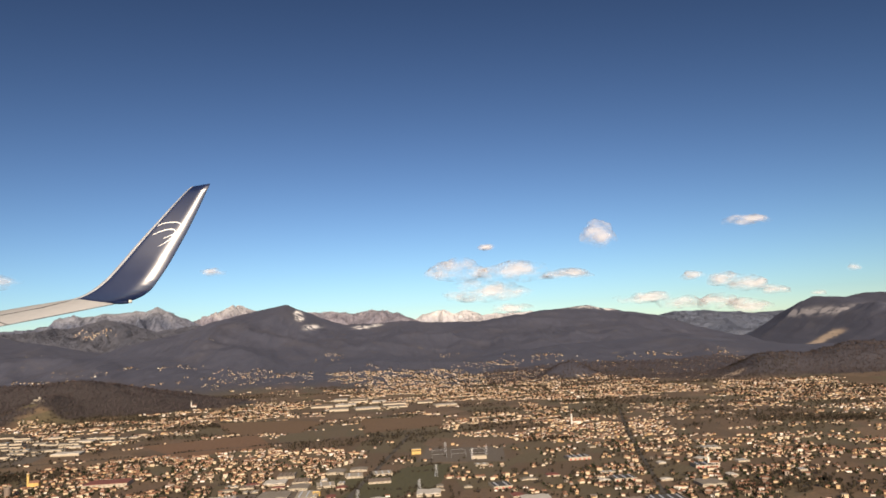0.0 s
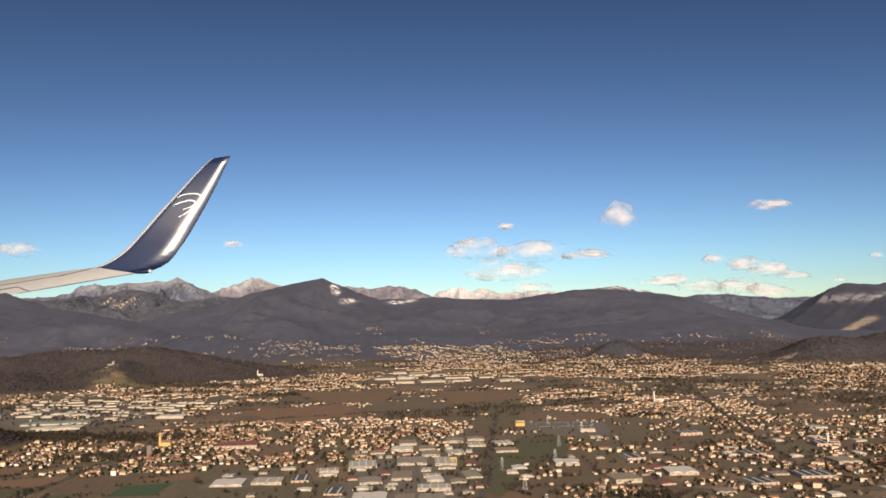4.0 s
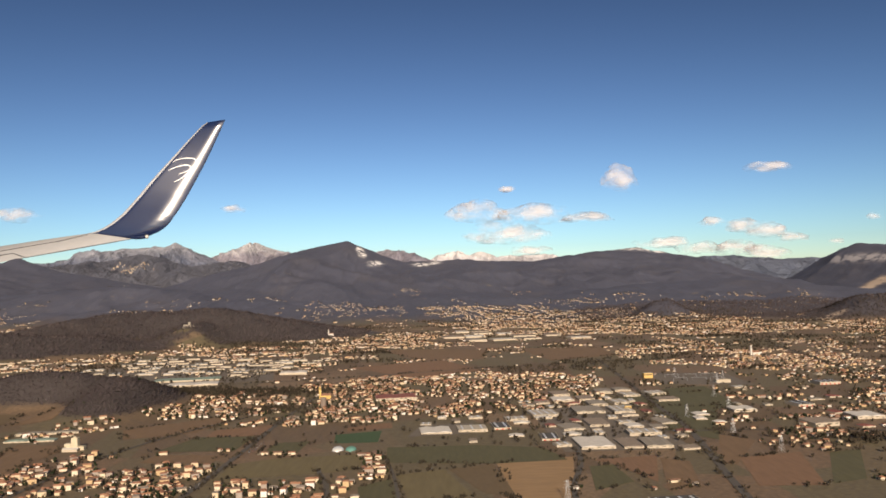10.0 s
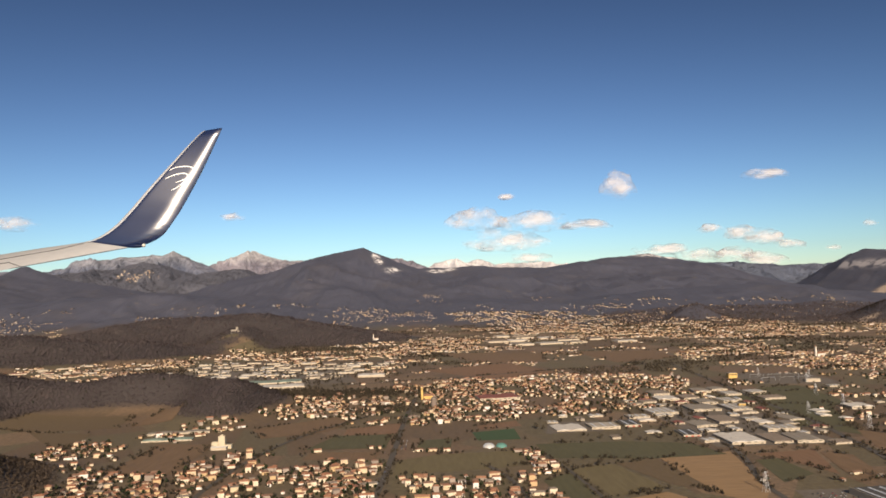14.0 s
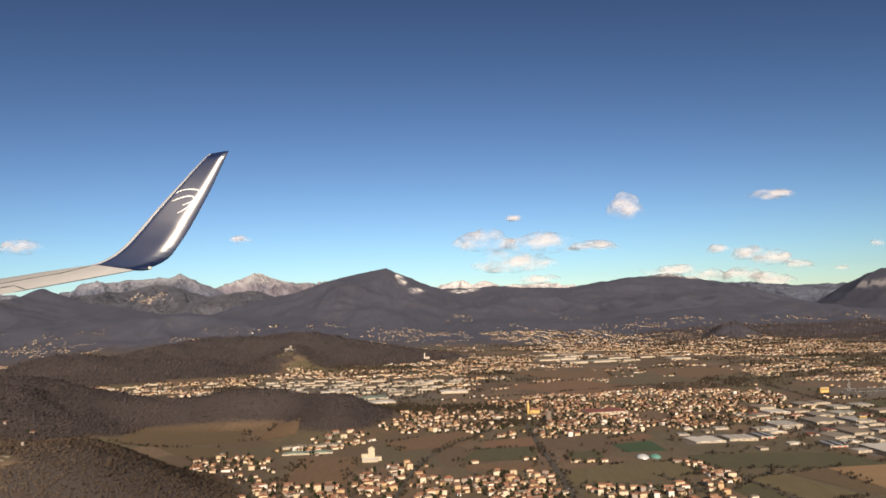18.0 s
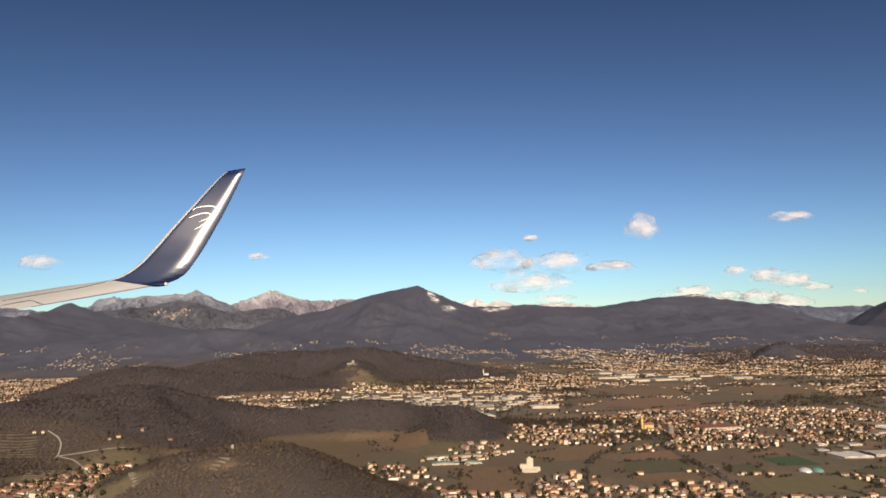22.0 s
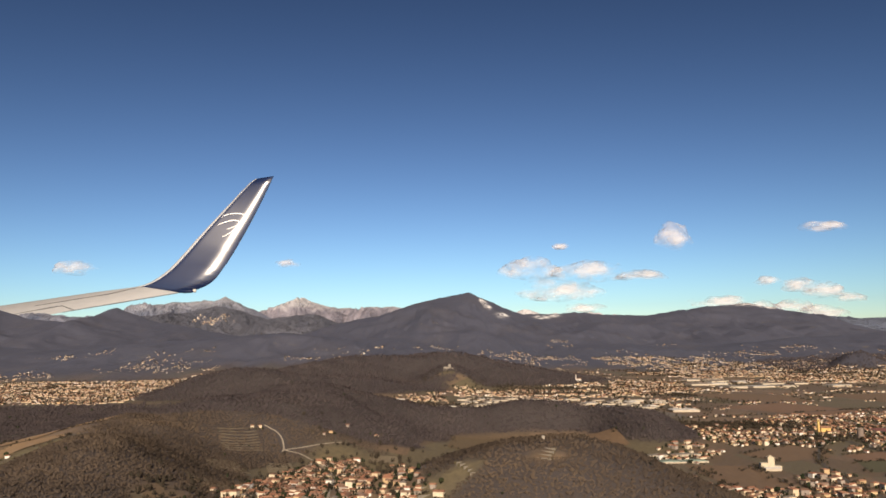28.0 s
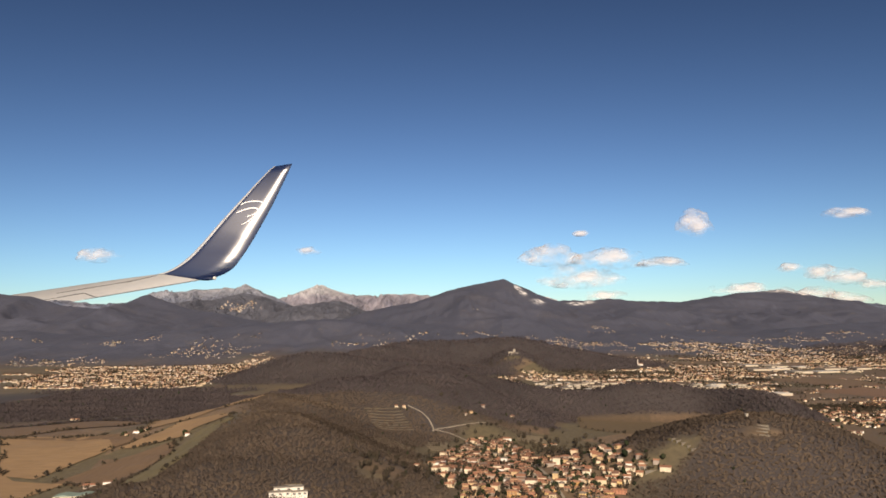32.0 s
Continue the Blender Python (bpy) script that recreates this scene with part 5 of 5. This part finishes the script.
def brooms(name, xyz, wide, tall, label, blades=11, category="trees", mat=None):
    """Leafless trees: a stem and sprays of twigs that spread upwards, ragged and open."""
    n = len(xyz)
    if not n:
        return
    turn = rng.uniform(0, 2 * math.pi, (n, blades))
    lift = rng.uniform(0.15, 1.0, (n, blades))
    reach = np.sqrt(1 - 0.75 * lift**2) * rng.uniform(0.55, 1.1, (n, blades))
    spread = rng.uniform(0.14, 0.40, (n, blades))
    w, h = wide[:, None], tall[:, None]
    root = np.stack([0.12 * w * np.cos(turn), 0.12 * w * np.sin(turn), h * (0.1 + 0.3 * lift)], -1)
    tips = [np.stack([w * reach * np.cos(turn + k * spread), w * reach * np.sin(turn + k * spread), h * (0.55 + 1.25 * lift * rng.uniform(0.8, 1.1, (n, blades)))], -1) for k in (-1, 1)]
    v = np.stack([root, *tips], 2) + xyz[:, None, None, :]
    stem = np.array([(-0.05, 0, -0.4), (0.05, 0, -0.4), (0, 0.02, 1.0)])[None] * np.stack([wide, wide, tall], 1)[:, None] + xyz[:, None]
    v = np.concatenate([v.reshape(n, blades * 3, 3), stem], 1).reshape(-1, 3)
    f = np.arange(len(v)).reshape(-1, 3)
    # blades are wound to face the camera's side
    a, b = v[1::3] - v[0::3], v[2::3] - v[0::3]
    away = a[:, 2] * b[:, 0] - a[:, 0] * b[:, 2] > 0
    f[away] = f[away][:, [0, 2, 1]]
    me = mesh_from(name, v, f, [mat or M_BARE], shade=True)
    # shading normals lean to the sun's side, an even light put into the shape
    up = v.reshape(n, -1, 3) - xyz[:, None, :] - np.stack([0 * wide, 0 * wide, tall * 0.2], 1)[:, None, :]
    x, y, z = xyz.T
    lean = np.stack([(z - height(x + 1.5, y)) / 0.75, (z - height(x, y + 1.5)) / 0.75, 0 * z], 1)
    up = up / np.linalg.norm(up, axis=2, keepdims=True) * 0.5 + [0, -0.45, 0.6] + lean[:, None, :]
    up = (up / np.linalg.norm(up, axis=2, keepdims=True)).reshape(-1, 3)
    me.normals_split_custom_set_from_vertices(up)
    tagged(new(name, me), label, category, kind="stuff")


def scatter(x0, x1, y0, y1, step):
    xs, ys = np.meshgrid(np.arange(x0, x1, step), np.arange(y0, y1, step))
    xs, ys = xs.ravel() + rng.uniform(-0.5, 0.5, xs.size) * step, ys.ravel() + rng.uniform(-0.5, 0.5, ys.size) * step
    return xs, ys


def planted(xs, ys):
    ok = np.ones(len(xs), bool)
    for poly in FIELD_POLYS:
        ok &= ~inside(xs, ys, poly)
    for _, x, y, w, d, _ in HALLS:
        ok &= (abs(xs - x) > w / 2 + 0.8) | (abs(ys - y) > d / 2 + 0.8)
    for (ax, ay), (bx, by), half in ROAD_LINES:
        t = np.clip(((xs - ax) * (bx - ax) + (ys - ay) * (by - ay)) / ((bx - ax) ** 2 + (by - ay) ** 2), 0, 1)
        ok &= np.hypot(xs - ax - t * (bx - ax), ys - ay - t * (by - ay)) > half + 0.75
    return ok


for area, step, lobes, size in (((-470, -180, 100, 235), 0.66, 1, 0.52), ((-540, -180, 235, 430), 0.95, 1, 0.72), ((-560, -150, 430, 760), 1.9, 1, 1.2), ((60, 560, 640, 860), 2.2, 1, 1.3)):
    xs, ys = scatter(*area, step)
    w = woods_at(xs, ys)
    keep = (w > rng.uniform(0.25, 0.75, len(xs))) & planted(xs, ys)
    xs, ys = xs[keep], ys[keep]
    s = size * np.clip(rng.lognormal(-0.2, 0.32, len(xs)), 0.4, 1.6)
    dark = rng.random(len(xs)) < (0.003 if step < 1.5 else 0.0)
    xyz = np.stack([xs, ys, height(xs, ys)], 1)
    # woods past the near hill take the haze-toned twigs
    brooms("bare_woods", xyz[~dark], s[~dark], s[~dark] * (0.62 if step < 1.5 else 0.8), "leafless brown winter woods on the hill", 11 if step < 1.5 else 7, mat=M_BARE if step < 0.9 else M_HAZED)
    clumps("evergreen_woods", xyz[dark], s[dark] * 0.6, s[dark] * 0.8, M_GREEN, "dark evergreens scattered through the woods", lobes)

# woods on the flat beside the ridge, and rows of trees along roads and field edges
lines = [(a, b) for a, b, _ in ROAD_LINES if a[0] > -200]
for poly in FIELD_POLYS:
    lines += [(p, q) for k, (p, q) in enumerate(zip(poly, poly[1:] + poly[:1])) if k % 2 == 0]
xs, ys = [], []
for (ax, ay), (bx, by) in lines:
    n = int(math.hypot(bx - ax, by - ay) / 0.8)
    gap = random.random() * 9
    for k in range(n):
        if math.sin(k * 0.23 + gap) > -0.2:
            side = random.choice((-1.7, 1.7))
            xs.append(ax + (bx - ax) * k / n + random.gauss(0, 0.5) + side * 0.5)
            ys.append(ay + (by - ay) * k / n + random.gauss(0, 0.5))
xs, ys = np.array(xs), np.array(ys)
s = rng.uniform(0.28, 0.62, len(xs))
brooms("hedgerow", np.stack([xs, ys, height(xs, ys)], 1), s * 1.2, s, "bare brown hedgerow trees along fields and roads", 14, mat=M_DARKENED)

pick = rng.random(len(HOUSES))
hx, hy = np.array([h[0] for h in HOUSES]), np.array([h[1] for h in HOUSES])
for mat, name, label, low, high, wide in ((M_GREEN, "garden_shrubs", "dark garden shrubs and cypresses by the houses", 0.45, 1.0, 0.34), (M_GREEN, "garden_evergreens", "dark evergreen garden trees between the houses", 0.0, 0.6, 0.50),
                                          (M_BARE, "garden_trees", "bare garden trees and shrubs between the houses", 0.15, 1.0, 0.62)):
    k = (pick >= low) & (pick < high) & ((hy < 330) | (rng.random(len(hy)) < (0.22 if mat is M_GREEN else 0.4)))
    xs, ys = hx[k] + rng.choice([-1, 1], k.sum()) * rng.uniform(0.8, 1.5, k.sum()), hy[k] + rng.choice([-1, 1], k.sum()) * rng.uniform(0.7, 1.5, k.sum())
    s = wide * rng.uniform(0.6, 1.3, len(xs)) * (1 + (ys > 420) * (0.2 if mat is M_GREEN else 0.7))
    if mat is M_BARE:
        brooms(name, np.stack([xs, ys, height(xs, ys)], 1), s, s, label, mat=M_DARKENED)
    else:
        clumps(name, np.stack([xs, ys, height(xs, ys)], 1), s, s * 1.25, mat, label, 2)
# trees on the sunny side of the nearer gardens
k = np.repeat(np.nonzero(hy < 330)[0], 2)
k = k[rng.random(len(k)) < np.where(hy[k] < 215, 0.85, 0.6)]
xs, ys = hx[k] + rng.uniform(-1.5, 1.5, len(k)), hy[k] - rng.uniform(0.8, 1.9, len(k))
ok = planted(xs, ys)
xs, ys = xs[ok], ys[ok]
s = rng.uniform(0.26, 0.56, len(xs))
brooms("garden_trees", np.stack([xs, ys, height(xs, ys)], 1), s, s * 1.05, "bare garden trees and hedges in front of houses", 12, mat=M_DARKENED)
for cx, cy, rx, ry, n in ((-170, 305, 40, 14, 700), (-150, 262, 14, 7, 160), (-215, 318, 40, 9, 420), (-120, 330, 10, 6, 60), (60, 345, 14, 7, 90), (110, 225, 25, 12, 160), (20, 190, 12, 6, 80), (190, 380, 40, 25, 260), (290, 560, 40, 35, 200), (-235, 400, 90, 60, 420), (-45, 225, 60, 60, 520), (70, 250, 90, 90, 420), (-20, 600, 120, 60, 160), (-300, 214, 26, 22, 110), (-286, 200, 16, 16, 80), (-318, 176, 10, 30, 60), (-331, 146, 10, 18, 45)):
    xs, ys = rng.normal(cx, rx * 0.5, n), rng.normal(cy, ry * 0.5, n)
    ok = planted(xs, ys)
    xs, ys = xs[ok], ys[ok]
    s = rng.uniform(0.5, 1.05, len(xs))
    brooms("copse", np.stack([xs, ys, height(xs, ys)], 1), s, s, "dark leafless copse at the edge of town", 16, mat=M_DARKENED)

xs, ys = [], []
for x, y, rx, ry in GROVES:
    n = int(0.30 * rx * ry)
    a, r = rng.uniform(0, 2 * math.pi, n), np.sqrt(rng.uniform(0, 1, n))
    xs.append(x + rx * r * np.cos(a) + rng.normal(0, 1.5, n))
    ys.append(y + ry * r * np.sin(a) + rng.normal(0, 1.5, n))
xs, ys = np.concatenate(xs), np.concatenate(ys)
ok = planted(xs, ys) & (fbm(xs, ys, 14, 3, 81) > 0.3)
xs, ys = xs[ok], ys[ok]
s = rng.uniform(0.7, 1.35, len(xs))
brooms("grove", np.stack([xs, ys, height(xs, ys)], 1), s, s * 0.9, "dark leafless groves between the quarters of the town", 8, mat=M_DARKENED)


# ---- fall of the plain ----
def sag(x, y):
    """The plain lies a little lower towards the east."""
    return 2.6 * smooth(-185, -50, x) * (1 - smooth(540, 720, y))


# Stretched along sight lines from the camera path, to fit its view.
def settled_in_view(p):
    fall = sag(p[:, 0], p[:, 1])
    k = 1 + fall / 42
    return np.stack([np.where(p[:, 0] > 10, 10 + (p[:, 0] - 10) * k, p[:, 0]), p[:, 1] * k, p[:, 2] - fall], 1)


for ob in [o for o in scene.objects if o.parent is None and o.type in ("MESH", "EMPTY")]:
    if ob.type == "EMPTY":
        ob.location = settled_in_view(np.array([ob.location]))[0]
    else:
        co = np.empty(len(ob.data.vertices) * 3, np.float32)
        ob.data.vertices.foreach_get("co", co)
        ob.data.vertices.foreach_set("co", settled_in_view(co.reshape(-1, 3).astype(float)).astype(np.float32).ravel())
        ob.data.update()


# ---- clouds ----
def cloud_material():
    m, t, b = material("cloud", 1.0)
    b.inputs["Base Color"].default_value = (0.54, 0.525, 0.54, 1)
    tc = t.nodes.new("ShaderNodeTexCoord")
    mp = node(t, "ShaderNodeMapping", Location=(-1, -1, -1), Scale=(2, 2, 2))
    t.links.new(tc.outputs["Generated"], mp.inputs["Vector"])
    ln = t.nodes.new("ShaderNodeVectorMath")
    ln.operation = "LENGTH"
    flat = node(t, "ShaderNodeVectorMath")
    flat.operation = "MULTIPLY"
    flat.inputs[1].default_value = (1, 0, 1)
    t.links.new(mp.outputs["Vector"], flat.inputs[0])
    t.links.new(flat.outputs["Vector"], ln.inputs[0])
    n = fuzz(t, 0.011, 4, (1, 0.3, 1.8), 0.5)
    e = t.nodes.new("ShaderNodeMath")
    e.operation = "SUBTRACT"
    swell = node(t, "ShaderNodeMath")
    swell.operation = "MULTIPLY_ADD"
    swell.inputs[1].default_value, swell.inputs[2].default_value = 1.25, -0.10
    t.links.new(n, swell.inputs[0])
    t.links.new(swell.outputs[0], e.inputs[0])
    k = t.nodes.new("ShaderNodeMath")
    k.operation = "MULTIPLY"
    k.inputs[1].default_value = 0.42
    t.links.new(ln.outputs["Value"], k.inputs[0])
    t.links.new(k.outputs[0], e.inputs[1])
    r = node(t, "ShaderNodeMapRange")
    r.inputs["From Min"].default_value, r.inputs["From Max"].default_value, r.inputs["To Max"].default_value = 0.04, 0.64, 0.64
    r.interpolation_type = "SMOOTHSTEP"
    t.links.new(e.outputs[0], r.inputs["Value"])
    t.links.new(r.outputs["Result"], b.inputs["Alpha"])
    return m


M_CLOUD = cloud_material()
# x, z, width, height
CLOUDS = [(828, 505, 156, 115), (121, 367, 252, 87), (410, 350, 295, 93), (261, 257, 361, 87), (270, 486, 71, 27), (1559, 563, 213, 46), (1277, 297, 137, 41), (1420, 275, 180, 57), (1537, 247, 164, 68),
          (1658, 217, 137, 41), (1030, 205, 252, 52), (1385, 165, 169, 63), (1513, 135, 230, 65), (1200, 172, 197, 54), (652, 337, 219, 41), (372, 183, 175, 43), (2064, 309, 65, 35), (1864, 191, 82, 32),
          (-2095, 409, 191, 63), (-1063, 421, 109, 35)]
for k, (x, z, w, h) in enumerate(CLOUDS):
    bm = bmesh.new()
    bmesh.ops.create_icosphere(bm, subdivisions=4, radius=1.0)
    for v in bm.verts:
        p = v.co.copy()
        lump = 0.95 + 0.24 * noise.fractal(p * 1.3 + Vector((k * 7.1, 0, 0)), 1.0, 2.0, 4)
        v.co = p * lump
        v.co.z = v.co.z if v.co.z > -0.25 else -0.25 + (v.co.z + 0.25) * 0.3
        v.co = Vector((v.co.x * w * 0.62, v.co.y * w / 4, v.co.z * h * 0.85))
    me = bpy.data.meshes.new("cloud")
    bm.to_mesh(me)
    bm.free()
    me.materials.append(M_CLOUD)
    me.polygons.foreach_set("use_smooth", np.ones(len(me.polygons), bool))
    ob = new("cloud", me)
    ob.location = (x, 3700, z)
    tagged(ob, "small white fair-weather cloud over the mountains", "cloud", "small clouds")


# ---- wing tip ----
# It travels with the traveller in the clip; it stands here once, so far off that it keeps its bearing along the whole way.
WX, WY, WZ, WS = -1388.0, 4600.0, 1113.0, 3.40
M_NAVY, tn, bn = material("navy_gloss_paint", 0.26)
tn.links.new(mix(tn, fuzz(tn, 0.02, 3), (0.007, 0.014, 0.048), (0.011, 0.021, 0.064)), bn.inputs["Base Color"])
bn.inputs["Coat Weight"].default_value, bn.inputs["Coat Roughness"].default_value = 0.2, 0.2
M_GREY, tn, bn = material("grey_wing_paint", 0.45)
tn.links.new(mix(tn, fuzz(tn, 0.02, 5, (1, 1, 4)), (0.25, 0.25, 0.255), (0.33, 0.325, 0.325)), bn.inputs["Base Color"])
M_STEEL, tn, bn = material("bare_leading_edge", 0.5, 0.6)
tn.links.new(mix(tn, fuzz(tn, 0.06, 5), (0.40, 0.41, 0.43), (0.85, 0.85, 0.86)), bn.inputs["Base Color"])
M_MARK, M_SEAM = material("white_marking", 0.4)[0], material("dark_seam", 0.7)[0]
M_MARK.node_tree.nodes["Principled BSDF"].inputs["Base Color"].default_value = (0.8, 0.8, 0.8, 1)
M_SEAM.node_tree.nodes["Principled BSDF"].inputs["Base Color"].default_value = (0.05, 0.05, 0.055, 1)

# stations: leading edge across and down, trailing edge across and down, depth of both, thickness
WING = [(-420, 540, -420, 612, 40, -40, 9), (0, 489, 0, 523, 18, -20, 5), (100, 477, 120, 504, 10, -14, 4), (186, 468, 262, 481, 4, -4, 3)]
LET = [(180, 468.5, 258, 480.5, 4, 4, 3), (192, 466, 274, 478.5, 4, 4, 3.5), (204, 461, 288, 474.5, 5, 5, 4), (215, 454.5, 302, 468.5, 6, 6, 4), (225, 447, 313, 461, 7.5, 7.5, 4), (235, 438, 321, 452, 9.5, 9.5, 4),
       (244, 428, 327, 442, 12, 12, 4), (262, 405, 337, 425, 18, 18, 4), (280, 380, 347, 405, 25, 25, 4), (302, 352, 361, 376, 32, 32, 4), (324, 325, 377, 342, 39, 39, 3.5), (345, 299, 393, 305, 45, 45, 3),
       (366, 275, 407, 271, 50, 50, 2.5), (371, 270, 409, 265, 51.5, 51.5, 2), (377, 265, 411, 260, 53, 53, 1)]


def station(rows, s):
    at = np.linspace(0, 1, len(rows))
    return [float(np.interp(s, at, [r[k] for r in rows])) for k in range(7)]


def skin(rows, s, u, side, proud=0.0):
    lx, ly, tx, ty, ld, td, thick = station(rows, s)
    foil = math.sin(math.pi * u**0.8) ** 0.9 if 0 < u < 1 else 0.0
    d = ld + (td - ld) * u + side * (thick * foil * 1.6 + proud)
    if rows is LET:
        # the near face is flat ahead and rolls away towards the trailing edge
        nose = 1 - math.sqrt(max(0.0, 1 - (1 - min(u / 0.12, 1)) ** 2))
        roll = 0.55 * max(0.0, u - 0.66) ** 2 * (tx - lx)
        d = ld + (thick * nose + roll - thick - proud if side < 0 else roll + thick * (1 - u) * (1 - nose) * 0.6 + proud)
    return WX + (lx + (tx - lx) * u - 410) * WS, WY + d * WS, WZ - (ly + (ty - ly) * u - 258) * WS


def on_skin(rows, x, y):
    """The station and chord share of the place across and down on the blade."""
    return min(((s / 200, u / 60) for s in range(201) for u in range(61)), key=lambda q: miss(rows, q, x, y))


def miss(rows, q, x, y):
    lx, ly, tx, ty = station(rows, q[0])[:4]
    return math.hypot(lx + (tx - lx) * q[1] - x, ly + (ty - ly) * q[1] - y)


def loft(rows, u0=0.0, u1=1.0, proud=0.0, stations=64, around=20):
    bm = bmesh.new()
    us = [u0 + (u1 - u0) * (0.5 - 0.5 * math.cos(math.pi * k / around)) for k in range(around + 1)]
    rings = []
    for i in range(stations + 1):
        s = i / stations
        ring = [skin(rows, s, u, -1, proud) for u in us] + [skin(rows, s, u, 1, proud) for u in us[-2:0:-1]]
        rings.append([bm.verts.new(p) for p in ring])
    n = len(rings[0])
    for a, b in zip(rings, rings[1:]):
        for k in range(n):
            bm.faces.new((a[k], a[(k + 1) % n], b[(k + 1) % n], b[k]))
    bm.faces.new(rings[0])
    bm.faces.new(rings[-1][::-1])
    bmesh.ops.recalc_face_normals(bm, faces=bm.faces[:])
    for f in bm.faces:
        f.smooth = len(f.verts) == 4
    return bm


def ribbon(rows, line, width):
    """A thin raised band along (station, chord) points on the near skin."""
    bm = bmesh.new()
    pts = [Vector(skin(rows, s, u, -1, 0.7)) for s, u in line]
    pairs = []
    for i, p in enumerate(pts):
        d = (pts[min(i + 1, len(pts) - 1)] - pts[max(i - 1, 0)]).normalized()
        side = d.cross(Vector((0, 1, 0))).normalized() * width * WS / 2 * (0.35 + 0.65 * math.sin(math.pi * (i + 0.4) / len(pts)))
        pairs.append([bm.verts.new(p + side + Vector((0, k, 0))) for k in (0, 2)] + [bm.verts.new(p - side + Vector((0, k, 0))) for k in (0, 2)])
    for a, b in zip(pairs, pairs[1:]):
        for i, j in ((0, 2), (2, 3), (3, 1), (1, 0)):
            bm.faces.new((a[i], a[j], b[j], b[i]))
    bmesh.ops.recalc_face_normals(bm, faces=bm.faces[:])
    return bm


wing = tagged(new("aircraft_wing"), "grey aircraft wing tip with a navy blue winglet", "aircraft wing")
part("wing_panel", loft(WING), M_GREY, wing, "light grey painted wing skin")
winglet = part("winglet", loft(LET), M_NAVY, wing, "upswept glossy navy blue winglet")
part("leading_edge", loft(LET, 0.0, 0.075, 1.0), M_STEEL, winglet, "bare polished metal leading edge")


def arc(points, n=24):
    """A smooth line through a few (station, chord) points."""
    at = np.linspace(0, 1, len(points))
    fit = [np.polyfit(at, [p[k] for p in points], min(5, len(points) - 1)) for k in (0, 1)]
    return [(float(np.polyval(fit[0], t)), float(np.polyval(fit[1], t))) for t in np.linspace(0, 1, n)]


for line in ([(321, 341), (334, 335.5), (348, 333), (359, 334.5), (363, 340), (360, 348), (352, 358), (341, 368), (326, 377)],
             [(314, 356), (327, 350), (342, 347), (351, 348.5), (353, 353), (347, 359), (333, 363)]):
    part("marking", ribbon(LET, arc([on_skin(LET, *q) for q in line]), 2.4), M_MARK, winglet, "white curved stroke")
for line in ([(0.34, 0.35), (0.5, 0.33), (0.75, 0.3), (0.95, 0.1)], [(0.25, 0.62), (0.45, 0.60), (0.5, 0.6)], [(0.5, 0.6), (0.53, 0.8), (0.56, 1.0)], [(0.5, 0.985), (0.75, 0.985), (0.99, 0.985)]):
    part("panel_seam", ribbon(WING, line, 1.6), M_SEAM, wing, "dark panel gap")
lamp = bmesh.new()
bmesh.ops.create_uvsphere(lamp, u_segments=16, v_segments=8, radius=1.0)
bmesh.ops.scale(lamp, vec=(16 * WS, 5 * WS, 3.2 * WS), verts=lamp.verts)
bmesh.ops.translate(lamp, vec=(WX + (272 - 410) * WS, WY - 6 * WS, WZ - (479 - 258) * WS), verts=lamp.verts)
part("tip_fairing", lamp, M_NAVY, wing, "dark tail light fairing")
lens = bmesh.new()
bmesh.ops.create_uvsphere(lens, u_segments=12, v_segments=8, radius=3.2 * WS)
bmesh.ops.translate(lens, vec=(WX + (287 - 410) * WS, WY - 6 * WS, WZ - (478 - 258) * WS), verts=lens.verts)
part("tail_light", lens, M_WHITE, wing, "small pale tail light")
